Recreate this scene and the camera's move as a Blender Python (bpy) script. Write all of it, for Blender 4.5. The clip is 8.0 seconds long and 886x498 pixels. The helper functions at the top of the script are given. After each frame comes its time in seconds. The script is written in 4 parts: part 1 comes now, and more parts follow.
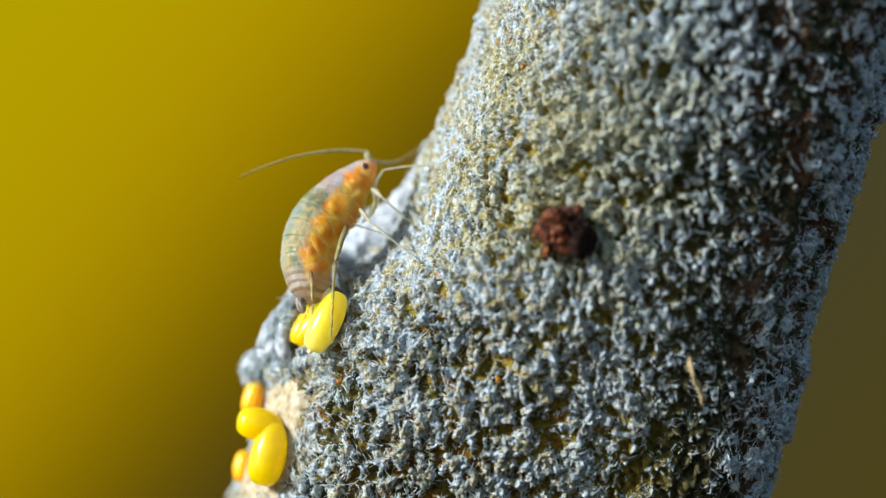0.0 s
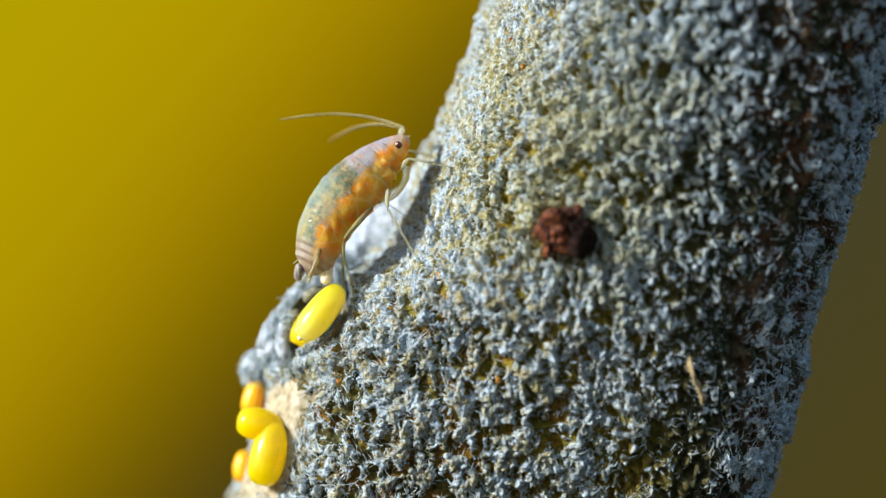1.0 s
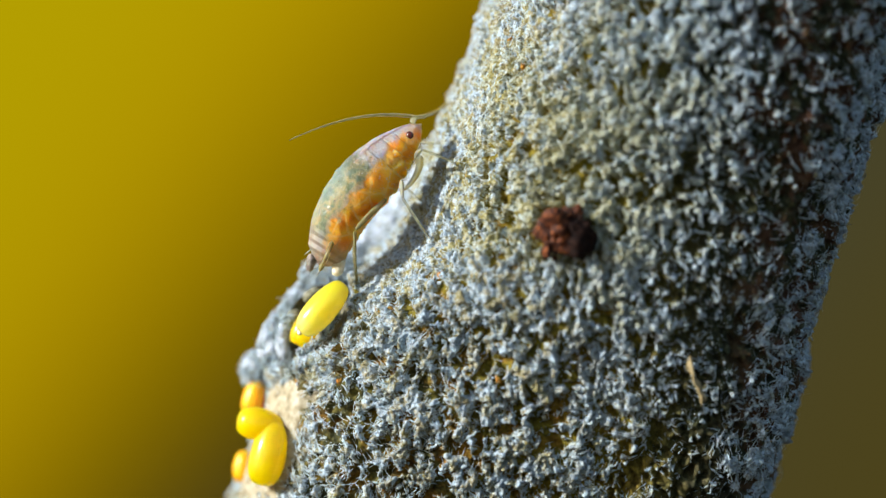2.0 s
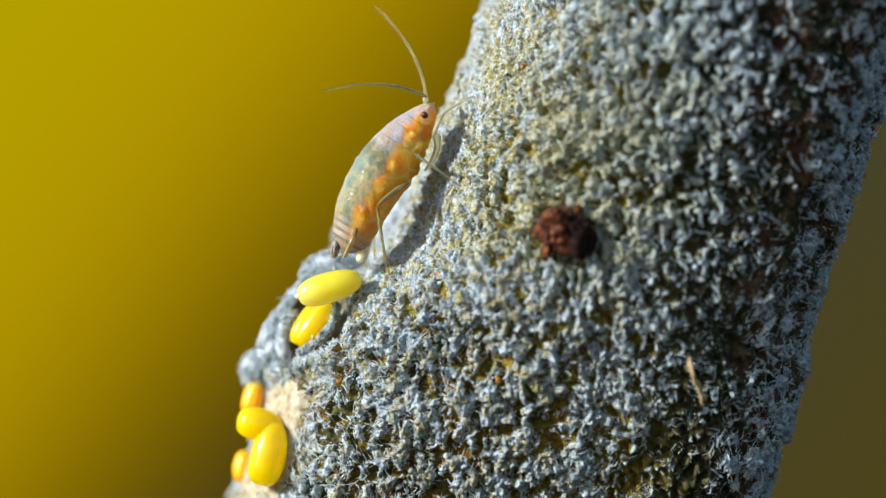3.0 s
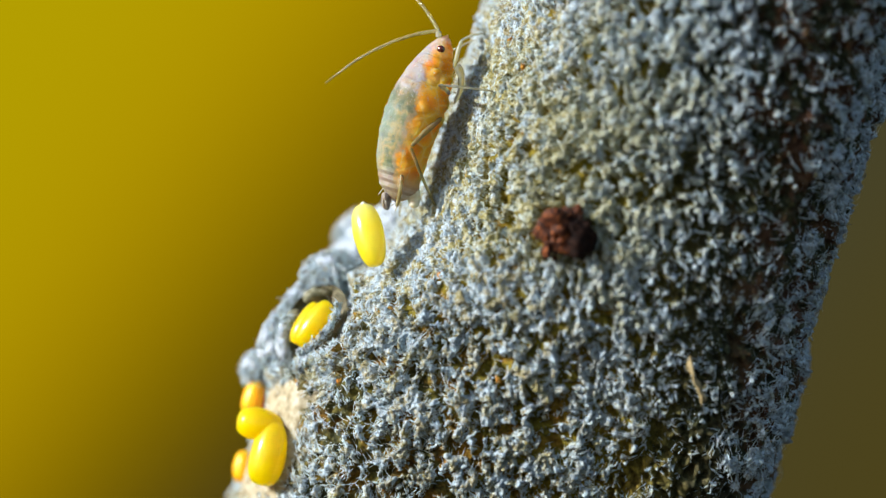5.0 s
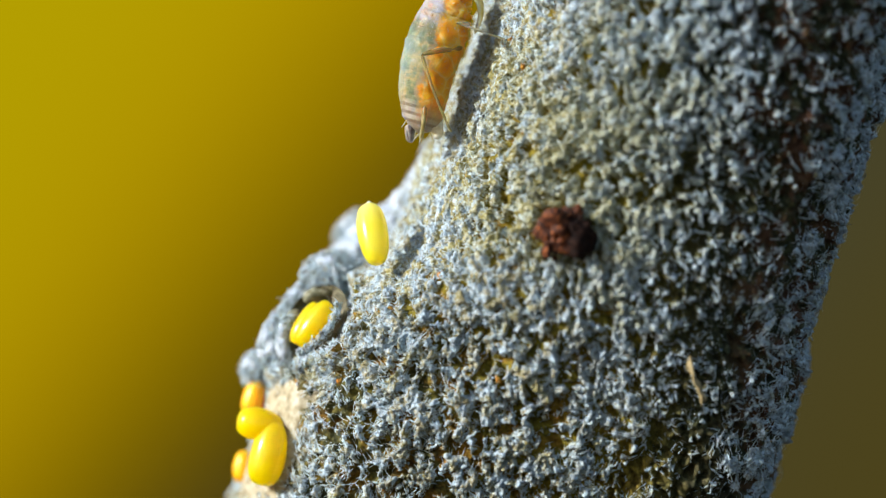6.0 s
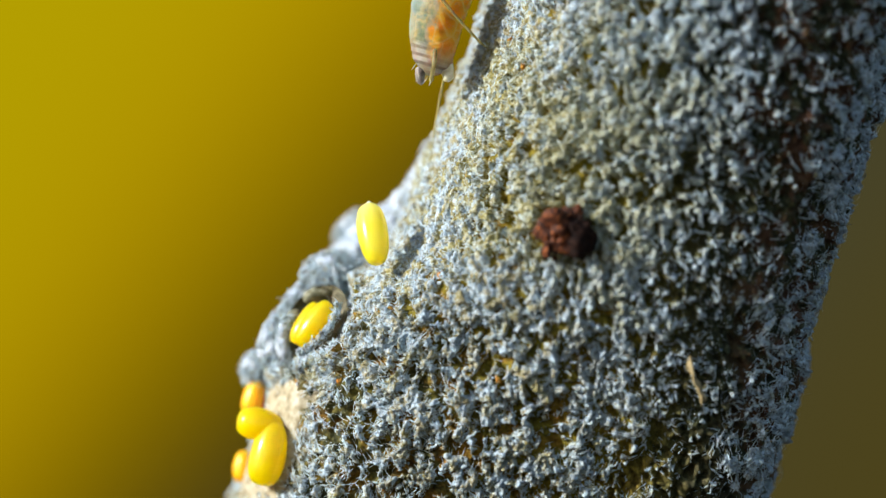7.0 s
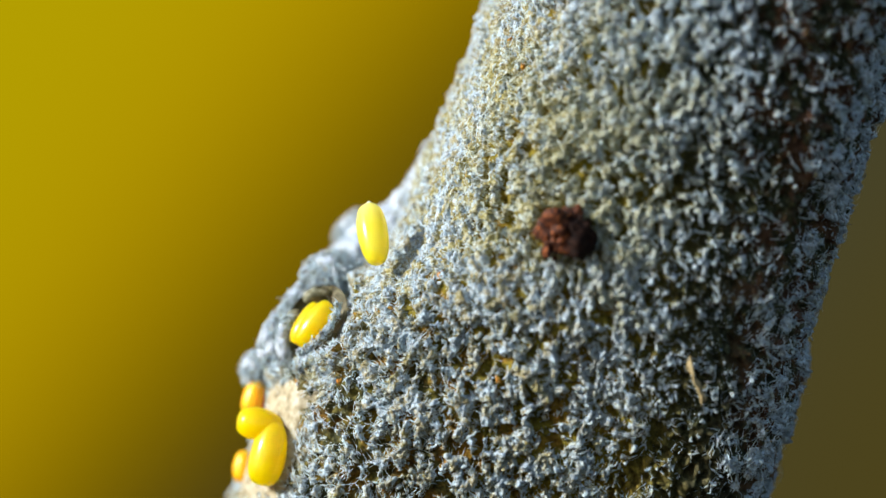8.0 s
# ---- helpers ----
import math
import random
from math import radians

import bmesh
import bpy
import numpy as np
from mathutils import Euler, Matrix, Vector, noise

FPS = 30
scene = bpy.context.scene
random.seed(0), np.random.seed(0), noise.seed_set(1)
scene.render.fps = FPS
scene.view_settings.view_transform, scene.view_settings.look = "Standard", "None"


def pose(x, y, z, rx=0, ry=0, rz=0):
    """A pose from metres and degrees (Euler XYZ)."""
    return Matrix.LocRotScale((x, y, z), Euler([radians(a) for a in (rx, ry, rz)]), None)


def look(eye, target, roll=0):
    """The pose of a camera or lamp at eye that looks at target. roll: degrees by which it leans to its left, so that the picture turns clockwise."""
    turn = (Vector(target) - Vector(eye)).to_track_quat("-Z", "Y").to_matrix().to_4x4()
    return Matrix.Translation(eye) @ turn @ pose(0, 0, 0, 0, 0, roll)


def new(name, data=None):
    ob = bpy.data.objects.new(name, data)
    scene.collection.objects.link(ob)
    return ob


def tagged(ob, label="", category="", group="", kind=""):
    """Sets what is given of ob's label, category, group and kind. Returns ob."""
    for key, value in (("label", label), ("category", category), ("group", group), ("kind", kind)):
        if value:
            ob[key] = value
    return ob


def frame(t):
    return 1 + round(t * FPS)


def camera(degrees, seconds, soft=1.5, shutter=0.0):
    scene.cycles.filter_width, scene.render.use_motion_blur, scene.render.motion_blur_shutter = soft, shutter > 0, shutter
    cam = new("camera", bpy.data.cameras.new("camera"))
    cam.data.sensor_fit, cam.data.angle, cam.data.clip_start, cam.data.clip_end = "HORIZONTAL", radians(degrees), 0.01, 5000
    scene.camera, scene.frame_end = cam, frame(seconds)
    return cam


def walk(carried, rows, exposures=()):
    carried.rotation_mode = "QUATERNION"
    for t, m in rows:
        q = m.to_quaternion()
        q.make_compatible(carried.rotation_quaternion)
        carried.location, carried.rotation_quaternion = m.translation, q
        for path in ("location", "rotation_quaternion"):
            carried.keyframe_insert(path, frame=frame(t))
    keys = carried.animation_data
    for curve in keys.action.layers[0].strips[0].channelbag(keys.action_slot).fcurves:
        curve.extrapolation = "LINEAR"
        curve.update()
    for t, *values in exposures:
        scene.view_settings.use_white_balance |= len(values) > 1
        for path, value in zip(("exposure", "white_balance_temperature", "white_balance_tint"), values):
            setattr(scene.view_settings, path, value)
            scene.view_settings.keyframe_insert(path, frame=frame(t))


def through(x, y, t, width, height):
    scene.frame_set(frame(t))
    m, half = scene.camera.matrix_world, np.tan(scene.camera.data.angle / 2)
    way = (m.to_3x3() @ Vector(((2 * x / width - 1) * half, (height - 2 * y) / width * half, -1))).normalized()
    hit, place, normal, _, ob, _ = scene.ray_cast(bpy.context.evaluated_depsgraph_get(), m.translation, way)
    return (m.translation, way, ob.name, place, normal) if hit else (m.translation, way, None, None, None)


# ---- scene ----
# A still macro camera over a felted twig; the picture is 9.4 mm wide.
U = 6.0e-6          # metres to one working unit: the whole scene is drawn up in units of 6 microns
DIST = 0.09         # lens to the plane in focus
cam = camera(math.degrees(2 * math.atan(784 * U / DIST)), 8.0, soft=1.2)
cam.data.dof.use_dof = True
cam.data.dof.focus_distance = DIST + 16 * U
cam.data.dof.aperture_fstop = 84
EYE = (0, -DIST, 0)
walk(cam, [(0.0, look(EYE, (0, 0, 0))), (8.0, look(EYE, (0, 0, 0)))])

# ---- light ----
SUN_WAY = Vector((-0.845, -0.365, 0.40)).normalized()
world = bpy.data.worlds.new("sky")
scene.world = world
world.use_nodes = True
wt = world.node_tree
sky = wt.nodes.new("ShaderNodeTexSky")
sky.sky_type = "NISHITA"
sky.sun_disc = False
sky.sun_elevation = math.asin(SUN_WAY.z)
sky.sun_rotation = math.atan2(SUN_WAY.x, SUN_WAY.y) % (2 * math.pi)
wt.links.new(sky.outputs[0], wt.nodes["Background"].inputs[0])
wt.nodes["Background"].inputs[1].default_value = 0.11
sun = new("sun", bpy.data.lights.new("sun", "SUN"))
sun.data.energy = 4.6
sun.data.angle = radians(0.6)
sun.data.color = (1.0, 0.985, 0.955)
sun.matrix_world = look(SUN_WAY * 0.5, (0, 0, 0))
scene.view_settings.exposure = 0.50


# ---- small tools ----
def P(x, y, d=0.0):
    """Working place (x to the right, y down, d away from the lens) to metres."""
    k = (DIST + d * U) / DIST
    return Vector(((x - 784) * U * k, d * U, (441 - y) * U * k))


def PN(x, y, d):
    k = (DIST + d * U) / DIST
    return np.stack([(x - 784) * U * k, d * U * np.ones_like(x), (441 - y) * U * k], -1)


def hash3(i, j, k, seed):
    h = (i * 374761393 + j * 668265263 + k * 2147483647 + seed * 974711) & 0xFFFFFFFF
    h = ((h ^ (h >> 13)) * 1274126177) & 0xFFFFFFFF
    h = ((h ^ (h >> 16)) * 2246822519) & 0xFFFFFFFF
    return ((h ^ (h >> 15)) & 0xFFFFFF) / float(0xFFFFFF)


def vnoise(p, seed=0):
    """Smooth noise, -1 to 1, over an array of points."""
    q = np.floor(p).astype(np.int64)
    f = p - q
    f = f * f * (3 - 2 * f)
    out = 0
    for a in (0, 1):
        for b in (0, 1):
            for c in (0, 1):
                w = (f[..., 0] if a else 1 - f[..., 0]) * (f[..., 1] if b else 1 - f[..., 1]) * (f[..., 2] if c else 1 - f[..., 2])
                out = out + w * hash3(q[..., 0] + a, q[..., 1] + b, q[..., 2] + c, seed)
    return out * 2 - 1


def cells(p, seed=0):
    """Distances to the nearest and second nearest of scattered points."""
    q = np.floor(p).astype(np.int64)
    d1 = np.full(p.shape[:-1], 9.0)
    d2 = d1.copy()
    for a in (-1, 0, 1):
        for b in (-1, 0, 1):
            for c in (-1, 0, 1):
                i, j, k = q[..., 0] + a, q[..., 1] + b, q[..., 2] + c
                d = np.sqrt((i + hash3(i, j, k, seed) - p[..., 0]) ** 2 + (j + hash3(i, j, k, seed + 1) - p[..., 1]) ** 2
                            + (k + hash3(i, j, k, seed + 2) - p[..., 2]) ** 2)
                d2 = np.minimum(d2, np.maximum(d, d1))
                d1 = np.minimum(d1, d)
    return d1, d2


def smooth(x, xs, ys):
    """A smooth curve through a few knots."""
    x = np.asarray(x, float)
    return sum(np.interp(x + o, xs, ys) * w for o, w in ((-30, .1), (-15, .2), (0, .4), (15, .2), (30, .1)))


def mesh_of(name, verts, faces, material, flat=False):
    me = bpy.data.meshes.new(name)
    me.from_pydata(np.asarray(verts, float).tolist(), [], faces if isinstance(faces, list) else faces.tolist())
    me.materials.append(material)
    if not flat:
        me.shade_smooth()
    return me


def part(name, geo, material, parent, label="", at=None, kind=""):
    """One mesh object under a thing; geo: verts in metres and faces."""
    ob = new(name, mesh_of(name, geo[0], geo[1], material, material is FELT))
    ob.parent = parent
    if at is not None:
        ob.matrix_basis = at
    return tagged(ob, label, kind=kind)


def grid_faces(n, m, wrap):
    """Quads of n rings of m points."""
    i, j = np.meshgrid(np.arange(n - 1), np.arange(m if wrap else m - 1), indexing="ij")
    j2 = (j + 1) % m
    return np.stack([i * m + j, i * m + j2, (i + 1) * m + j2, (i + 1) * m + j], -1).reshape(-1, 4)


def tube(path, radii, sides=10, lump=0.0, scale=10.0, seed=0, flat=1.0):
    """A closed tube along points (any unit), with rounded ends and optional lumps."""
    path = np.asarray(path, float)
    n = len(path)
    tan = np.gradient(path, axis=0)
    tan /= np.linalg.norm(tan, axis=1)[:, None] + 1e-12
    ref = np.array([0.0, 1.0, 0.0]) if abs(tan[:, 1]).max() < 0.9 else np.array([1.0, 0.0, 0.0])
    a = np.cross(tan, ref)
    a /= np.linalg.norm(a, axis=1)[:, None] + 1e-12
    b = np.cross(tan, a)
    ang = np.arange(sides) * 2 * np.pi / sides
    r = np.asarray(radii, float)
    v = path[:, None] + r[:, None, None] * (np.cos(ang)[None, :, None] * a[:, None] + flat * np.sin(ang)[None, :, None] * b[:, None])
    if lump:
        v += lump * vnoise(v / scale, seed)[..., None] * ((v - path[:, None]) / (r[:, None, None] + 1e-9))
    faces = grid_faces(n, sides, True).tolist()
    faces.append(list(range(sides)))
    faces.append([(n - 1) * sides + k for k in range(sides - 1, -1, -1)])
    return v.reshape(-1, 3), faces


def spline(points, n):
    """n points on a smooth curve through a few places."""
    p = np.asarray(points, float)
    if len(p) == 2:
        return p[0] + (p[1] - p[0]) * np.linspace(0, 1, n)[:, None]
    q = np.vstack([2 * p[0] - p[1], p, 2 * p[-1] - p[-2]])
    out = []
    for t in np.linspace(0, len(p) - 1 - 1e-6, n):
        i = int(t)
        f = t - i
        a, b, c, d = q[i:i + 4]
        out.append(0.5 * (2 * b + (c - a) * f + (2 * a - 5 * b + 4 * c - d) * f ** 2 + (3 * b - a - 3 * c + d) * f ** 3))
    return np.array(out)


def rounded(n, r0, r1, cap=0.12):
    """Radii from r0 to r1 with rounded ends."""
    t = np.linspace(0, 1, n)
    end = np.sqrt(np.clip(1 - np.clip((cap - np.minimum(t, 1 - t)) / cap, 0, 1) ** 2, 0.004, 1))
    return (r0 + (r1 - r0) * t) * end


def egg_geo(length, width, blunt=0.12, n=34, m=28, seed=0, lump=0.012):
    """A smooth ovoid along local x, metres."""
    t = np.linspace(0, np.pi, n)
    x = -np.cos(t) * length / 2
    r = np.sin(t) ** 0.66 * width / 2 * (1 + blunt * np.cos(t))
    ang = np.arange(m) * 2 * np.pi / m
    v = np.stack([np.repeat(x[:, None], m, 1), r[:, None] * np.cos(ang), r[:, None] * np.sin(ang)], -1)
    v *= 1 + lump * vnoise(v / 70 + 3, seed)[..., None]
    faces = grid_faces(n, m, True)
    return v.reshape(-1, 3) * U, faces


def blob_geo(rx, ry, rz, lump=0.2, scale=0.9, seed=0, n=18, m=22):
    """A lumpy nugget, metres."""
    t = np.linspace(0.02, np.pi - 0.02, n)
    ang = np.arange(m) * 2 * np.pi / m
    v = np.stack([np.sin(t)[:, None] * np.cos(ang), np.sin(t)[:, None] * np.sin(ang), np.repeat(np.cos(t)[:, None], m, 1)], -1)
    k = 1 + lump * vnoise(v / scale + 7, seed) + 0.5 * lump * vnoise(v / scale * 2.6, seed + 5)
    v = v * k[..., None] * np.array([rx, ry, rz])
    faces = grid_faces(n, m, True).tolist()
    faces += [list(range(m - 1, -1, -1)), [(n - 1) * m + i for i in range(m)]]
    return v.reshape(-1, 3) * U, faces


# ---- materials ----
class Nodes:
    """A node material under construction; lengths in working units."""

    def __init__(self, name):
        self.m = bpy.data.materials.new(name)
        self.m.use_nodes = True
        self.t = self.m.node_tree
        self.b = self.t.nodes["Principled BSDF"]
        co = self.t.nodes.new("ShaderNodeTexCoord")
        self.co = co.outputs["Object"]

    def node(self, kind, **values):
        n = self.t.nodes.new(kind)
        for k, v in values.items():
            n.inputs[k.replace("_", " ")].default_value = v
        return n

    def link(self, a, b):
        self.t.links.new(a, b)

    def noise(self, size, detail=4.0, rough=0.6, stretch=None):
        src = self.co
        if stretch:
            mp = self.t.nodes.new("ShaderNodeMapping")
            mp.inputs["Scale"].default_value = stretch
            self.link(src, mp.inputs[0])
            src = mp.outputs[0]
        n = self.node("ShaderNodeTexNoise", Scale=1 / (size * U), Detail=detail, Roughness=rough)
        self.link(src, n.inputs["Vector"])
        return n.outputs["Fac"]

    def cell(self, size, feature="F1"):
        n = self.t.nodes.new("ShaderNodeTexVoronoi")
        n.feature = feature
        n.inputs["Scale"].default_value = 1 / (size * U)
        self.link(self.co, n.inputs["Vector"])
        return n.outputs["Distance"]

    def axis(self, i):
        s = self.t.nodes.new("ShaderNodeSeparateXYZ")
        self.link(self.co, s.inputs[0])
        return self.maths("MULTIPLY", s.outputs[i], 1 / U)

    def maths(self, op, a, b=0.0, c=None, clamp=False):
        n = self.t.nodes.new("ShaderNodeMath")
        n.operation = op
        n.use_clamp = clamp
        for i, v in enumerate((a, b, c)):
            if v is None:
                continue
            if isinstance(v, (int, float)):
                n.inputs[i].default_value = v
            else:
                self.link(v, n.inputs[i])
        return n.outputs[0]

    def span(self, v, a, b, c=0.0, d=1.0):
        n = self.node("ShaderNodeMapRange", From_Min=a, From_Max=b, To_Min=c, To_Max=d)
        n.interpolation_type = "SMOOTHSTEP"
        self.link(v, n.inputs[0])
        return n.outputs[0]

    def ramp(self, v, *stops):
        n = self.t.nodes.new("ShaderNodeValToRGB")
        e = n.color_ramp.elements
        while len(e) < len(stops):
            e.new(0.5)
        for k, (at, col) in zip(e, stops):
            k.position, k.color = at, (*col, 1)
        self.link(v, n.inputs[0])
        return n.outputs[0]

    def mix(self, f, a, b, how="MIX"):
        n = self.t.nodes.new("ShaderNodeMix")
        n.data_type, n.blend_type = "RGBA", how
        for i, v in ((0, f), (6, a), (7, b)):
            if isinstance(v, tuple):
                n.inputs[i].default_value = (*v, 1)
            elif isinstance(v, (int, float)):
                n.inputs[i].default_value = v
            else:
                self.link(v, n.inputs[i])
        return n.outputs[2]

    def algae(self, size):
        """Where the felt turns olive: blotches, thickest round one patch of the twig."""
        dx = self.maths("SUBTRACT", self.axis(0), 230)
        dz = self.maths("SUBTRACT", self.axis(2), 170)
        far = self.maths("SQRT", self.maths("ADD", self.maths("MULTIPLY", dx, dx), self.maths("MULTIPLY", dz, dz)))
        spot = self.span(far, 400, 60, -0.04, 0.09)
        mixed = self.maths("ADD", self.maths("MULTIPLY", self.noise(size * 3, 3, 0.6), 0.35), self.maths("MULTIPLY", self.noise(size * 0.5, 4, 0.65), 0.65))
        return self.maths("ADD", mixed, spot)

    def island(self):
        return self.t.nodes.new("ShaderNodeNewGeometry").outputs["Random Per Island"]

    def bump(self, v, height, strength=1.0):
        n = self.node("ShaderNodeBump", Strength=strength, Distance=height * U)
        self.link(v, n.inputs["Height"])
        self.link(n.outputs[0], self.b.inputs["Normal"])

    def done(self, colour, rough=0.6, sss=0.0, radius=(1, .6, .3), size=20, gloss=0.5, coat=0.0, through=0.0):
        b = self.b
        if isinstance(colour, tuple):
            b.inputs["Base Color"].default_value = (*colour, 1)
        else:
            self.link(colour, b.inputs["Base Color"])
        b.inputs["Roughness"].default_value = rough
        b.inputs["Specular IOR Level"].default_value = gloss
        b.inputs["Coat Weight"].default_value = coat
        b.inputs["Coat Roughness"].default_value = 0.17
        if sss:
            b.inputs["Subsurface Weight"].default_value = sss
            b.inputs["Subsurface Radius"].default_value = radius
            b.inputs["Subsurface Scale"].default_value = size * U
        if through:
            b.inputs["Transmission Weight"].default_value = through
        return self.m

    def clear(self, m, colour, share):
        """Let a share of the light pass through the skin."""
        thin = self.t.nodes.new("ShaderNodeBsdfTranslucent")
        if isinstance(colour, tuple):
            thin.inputs["Color"].default_value = (*colour, 1)
        else:
            self.link(colour, thin.inputs["Color"])
        both = self.t.nodes.new("ShaderNodeMixShader")
        both.inputs[0].default_value = share
        self.link(self.b.outputs[0], both.inputs[1])
        self.link(thin.outputs[0], both.inputs[2])
        self.link(both.outputs[0], self.t.nodes["Material Output"].inputs[0])
        return m


def make_bark():
    n = Nodes("felted bark")
    fine = n.noise(9, 5, 0.7)
    patch = n.noise(55, 3, 0.6)
    zone = n.algae(60)
    col = n.ramp(fine, (0.30, (0.010, 0.013, 0.009)), (0.48, (0.030, 0.037, 0.020)), (0.62, (0.075, 0.085, 0.042)), (0.75, (0.20, 0.21, 0.15)))
    # olive bark kept to the sunlit left; near-black elsewhere paints the shade in
    lit_olive = n.ramp(fine, (0.34, (0.04, 0.031, 0.004)), (0.50, (0.14, 0.112, 0.010)), (0.62, (0.26, 0.215, 0.022)), (0.75, (0.33, 0.30, 0.12)))
    # distance from a spot by the leaf scar that is painted dark as shade
    dx, dz = n.maths("ADD", n.axis(0), 190), n.maths("ADD", n.axis(2), 345)
    shade_dist = n.maths("SQRT", n.maths("ADD", n.maths("MULTIPLY", dx, dx), n.maths("MULTIPLY", dz, dz)))
    col = n.mix(n.maths("MULTIPLY", n.span(n.axis(0), 480, 260, 0.0, 0.95), n.span(shade_dist, 130, 320, 0.12, 1.0)), col, lit_olive)
    col = n.mix(n.maths("MULTIPLY", n.span(patch, 0.42, 0.56, 0, 0.8), n.span(n.axis(0), 470, 560)), col, (0.075, 0.032, 0.022))
    # amber and olive blotches, held back on the right, where shade is painted
    amber = n.ramp(fine, (0.36, (0.07, 0.034, 0.004)), (0.62, (0.30, 0.15, 0.015)))
    col = n.mix(n.maths("MULTIPLY", n.span(patch, 0.43, 0.60, 0, 0.85), n.span(n.axis(0), 420, 120, 0.12, 1.0)), col, amber)
    col = n.mix(n.maths("MULTIPLY", n.span(zone, 0.43, 0.62, 0.0, 0.6), n.span(n.axis(0), 470, 300, 0.15, 1.0)), col, (0.20, 0.165, 0.016))
    n.bump(fine, 5, 0.8)
    return n.done(col, 0.85, gloss=0.25)


def make_felt():
    n = Nodes("wax felt")
    isl = n.island()
    zone = n.algae(42)
    isl = n.maths("ADD", n.maths("MULTIPLY", isl, 0.36), n.span(n.noise(15, 3, 0.6), 0.32, 0.66, 0.0, 0.64))
    col = n.ramp(isl, (0.06, (0.10, 0.10, 0.06)), (0.20, (0.24, 0.29, 0.28)), (0.34, (0.45, 0.57, 0.63)), (0.48, (0.66, 0.81, 0.89)), (0.62, (0.62, 0.78, 0.86)), (0.74, (0.74, 0.80, 0.93)), (0.84, (0.52, 0.61, 0.66)),
                 (0.92, (0.62, 0.62, 0.44)), (1.0, (0.42, 0.32, 0.10)))
    tint = n.ramp(isl, (0.06, (0.10, 0.09, 0.01)), (0.28, (0.40, 0.37, 0.07)), (0.5, (0.68, 0.78, 0.74)), (0.78, (0.60, 0.62, 0.34)), (1.0, (0.42, 0.28, 0.03)))
    col = n.mix(n.span(zone, 0.50, 0.66, 0, 0.5), col, tint)
    grain = n.noise(3.5, 3, 0.6)
    col = n.mix(n.span(grain, 0.35, 0.60, 0.30, 0.0), col, (0.24, 0.23, 0.17))
    n.bump(grain, 1.5, 0.6)
    m = n.done(col, 0.75, gloss=0.2)
    return n.clear(m, col, 0.36)


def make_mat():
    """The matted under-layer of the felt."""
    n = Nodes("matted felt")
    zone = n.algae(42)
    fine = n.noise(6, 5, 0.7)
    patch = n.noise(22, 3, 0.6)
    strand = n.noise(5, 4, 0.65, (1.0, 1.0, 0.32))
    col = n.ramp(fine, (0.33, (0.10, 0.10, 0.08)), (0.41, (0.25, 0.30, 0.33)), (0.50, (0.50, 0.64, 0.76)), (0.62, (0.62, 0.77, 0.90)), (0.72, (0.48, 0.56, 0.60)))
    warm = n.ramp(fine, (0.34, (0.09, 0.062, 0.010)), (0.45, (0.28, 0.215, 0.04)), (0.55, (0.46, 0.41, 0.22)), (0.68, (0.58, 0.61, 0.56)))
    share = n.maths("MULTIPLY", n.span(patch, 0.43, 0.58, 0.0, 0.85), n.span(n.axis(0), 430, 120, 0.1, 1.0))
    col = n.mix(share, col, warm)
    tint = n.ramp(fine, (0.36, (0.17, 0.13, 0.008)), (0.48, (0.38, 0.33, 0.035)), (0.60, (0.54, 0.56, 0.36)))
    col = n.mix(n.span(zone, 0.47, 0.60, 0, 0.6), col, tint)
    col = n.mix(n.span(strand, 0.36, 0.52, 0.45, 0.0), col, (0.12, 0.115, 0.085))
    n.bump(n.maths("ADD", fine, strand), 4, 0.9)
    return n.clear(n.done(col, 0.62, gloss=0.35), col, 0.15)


def make_plain(name, stops, grain=14, rough=0.6, bump=2.0, **more):
    n = Nodes(name)
    f = n.noise(grain, 4, 0.62)
    n.bump(f, bump, 0.6)
    return n.done(n.ramp(f, *stops), rough, **more)


def make_egg():
    n = Nodes("fresh egg shell")
    f = n.noise(40, 3, 0.5)
    x = n.axis(0)
    col = n.ramp(f, (0.35, (0.91, 0.72, 0.035)), (0.65, (0.92, 0.77, 0.06)))
    # amber end: deeper light leaving the egg's far side, painted into the colour
    col = n.mix(n.span(x, -5, 55, 0, 0.7), col, (0.97, 0.66, 0.008))
    col = n.mix(n.span(x, 0, -60, 0, 0.65), col, (0.92, 0.86, 0.36))
    n.bump(n.noise(11, 2, 0.5), 0.5, 0.25)
    return n.clear(n.done(col, 0.30, sss=1.0, radius=(1.0, 0.85, 0.12), size=90, gloss=0.25, coat=1.0), (1.0, 0.91, 0.22), 0.36)


def make_old_egg():
    n = Nodes("settled egg shell")
    f = n.noise(30, 3, 0.5)
    col = n.ramp(f, (0.35, (0.97, 0.64, 0.002)), (0.65, (0.98, 0.71, 0.004)))
    n.bump(n.noise(9, 2, 0.5), 0.5, 0.3)
    return n.clear(n.done(col, 0.34, sss=1.0, radius=(1.0, 0.8, 0.05), size=90, gloss=0.25, coat=0.9), (1.0, 0.87, 0.012), 0.48)


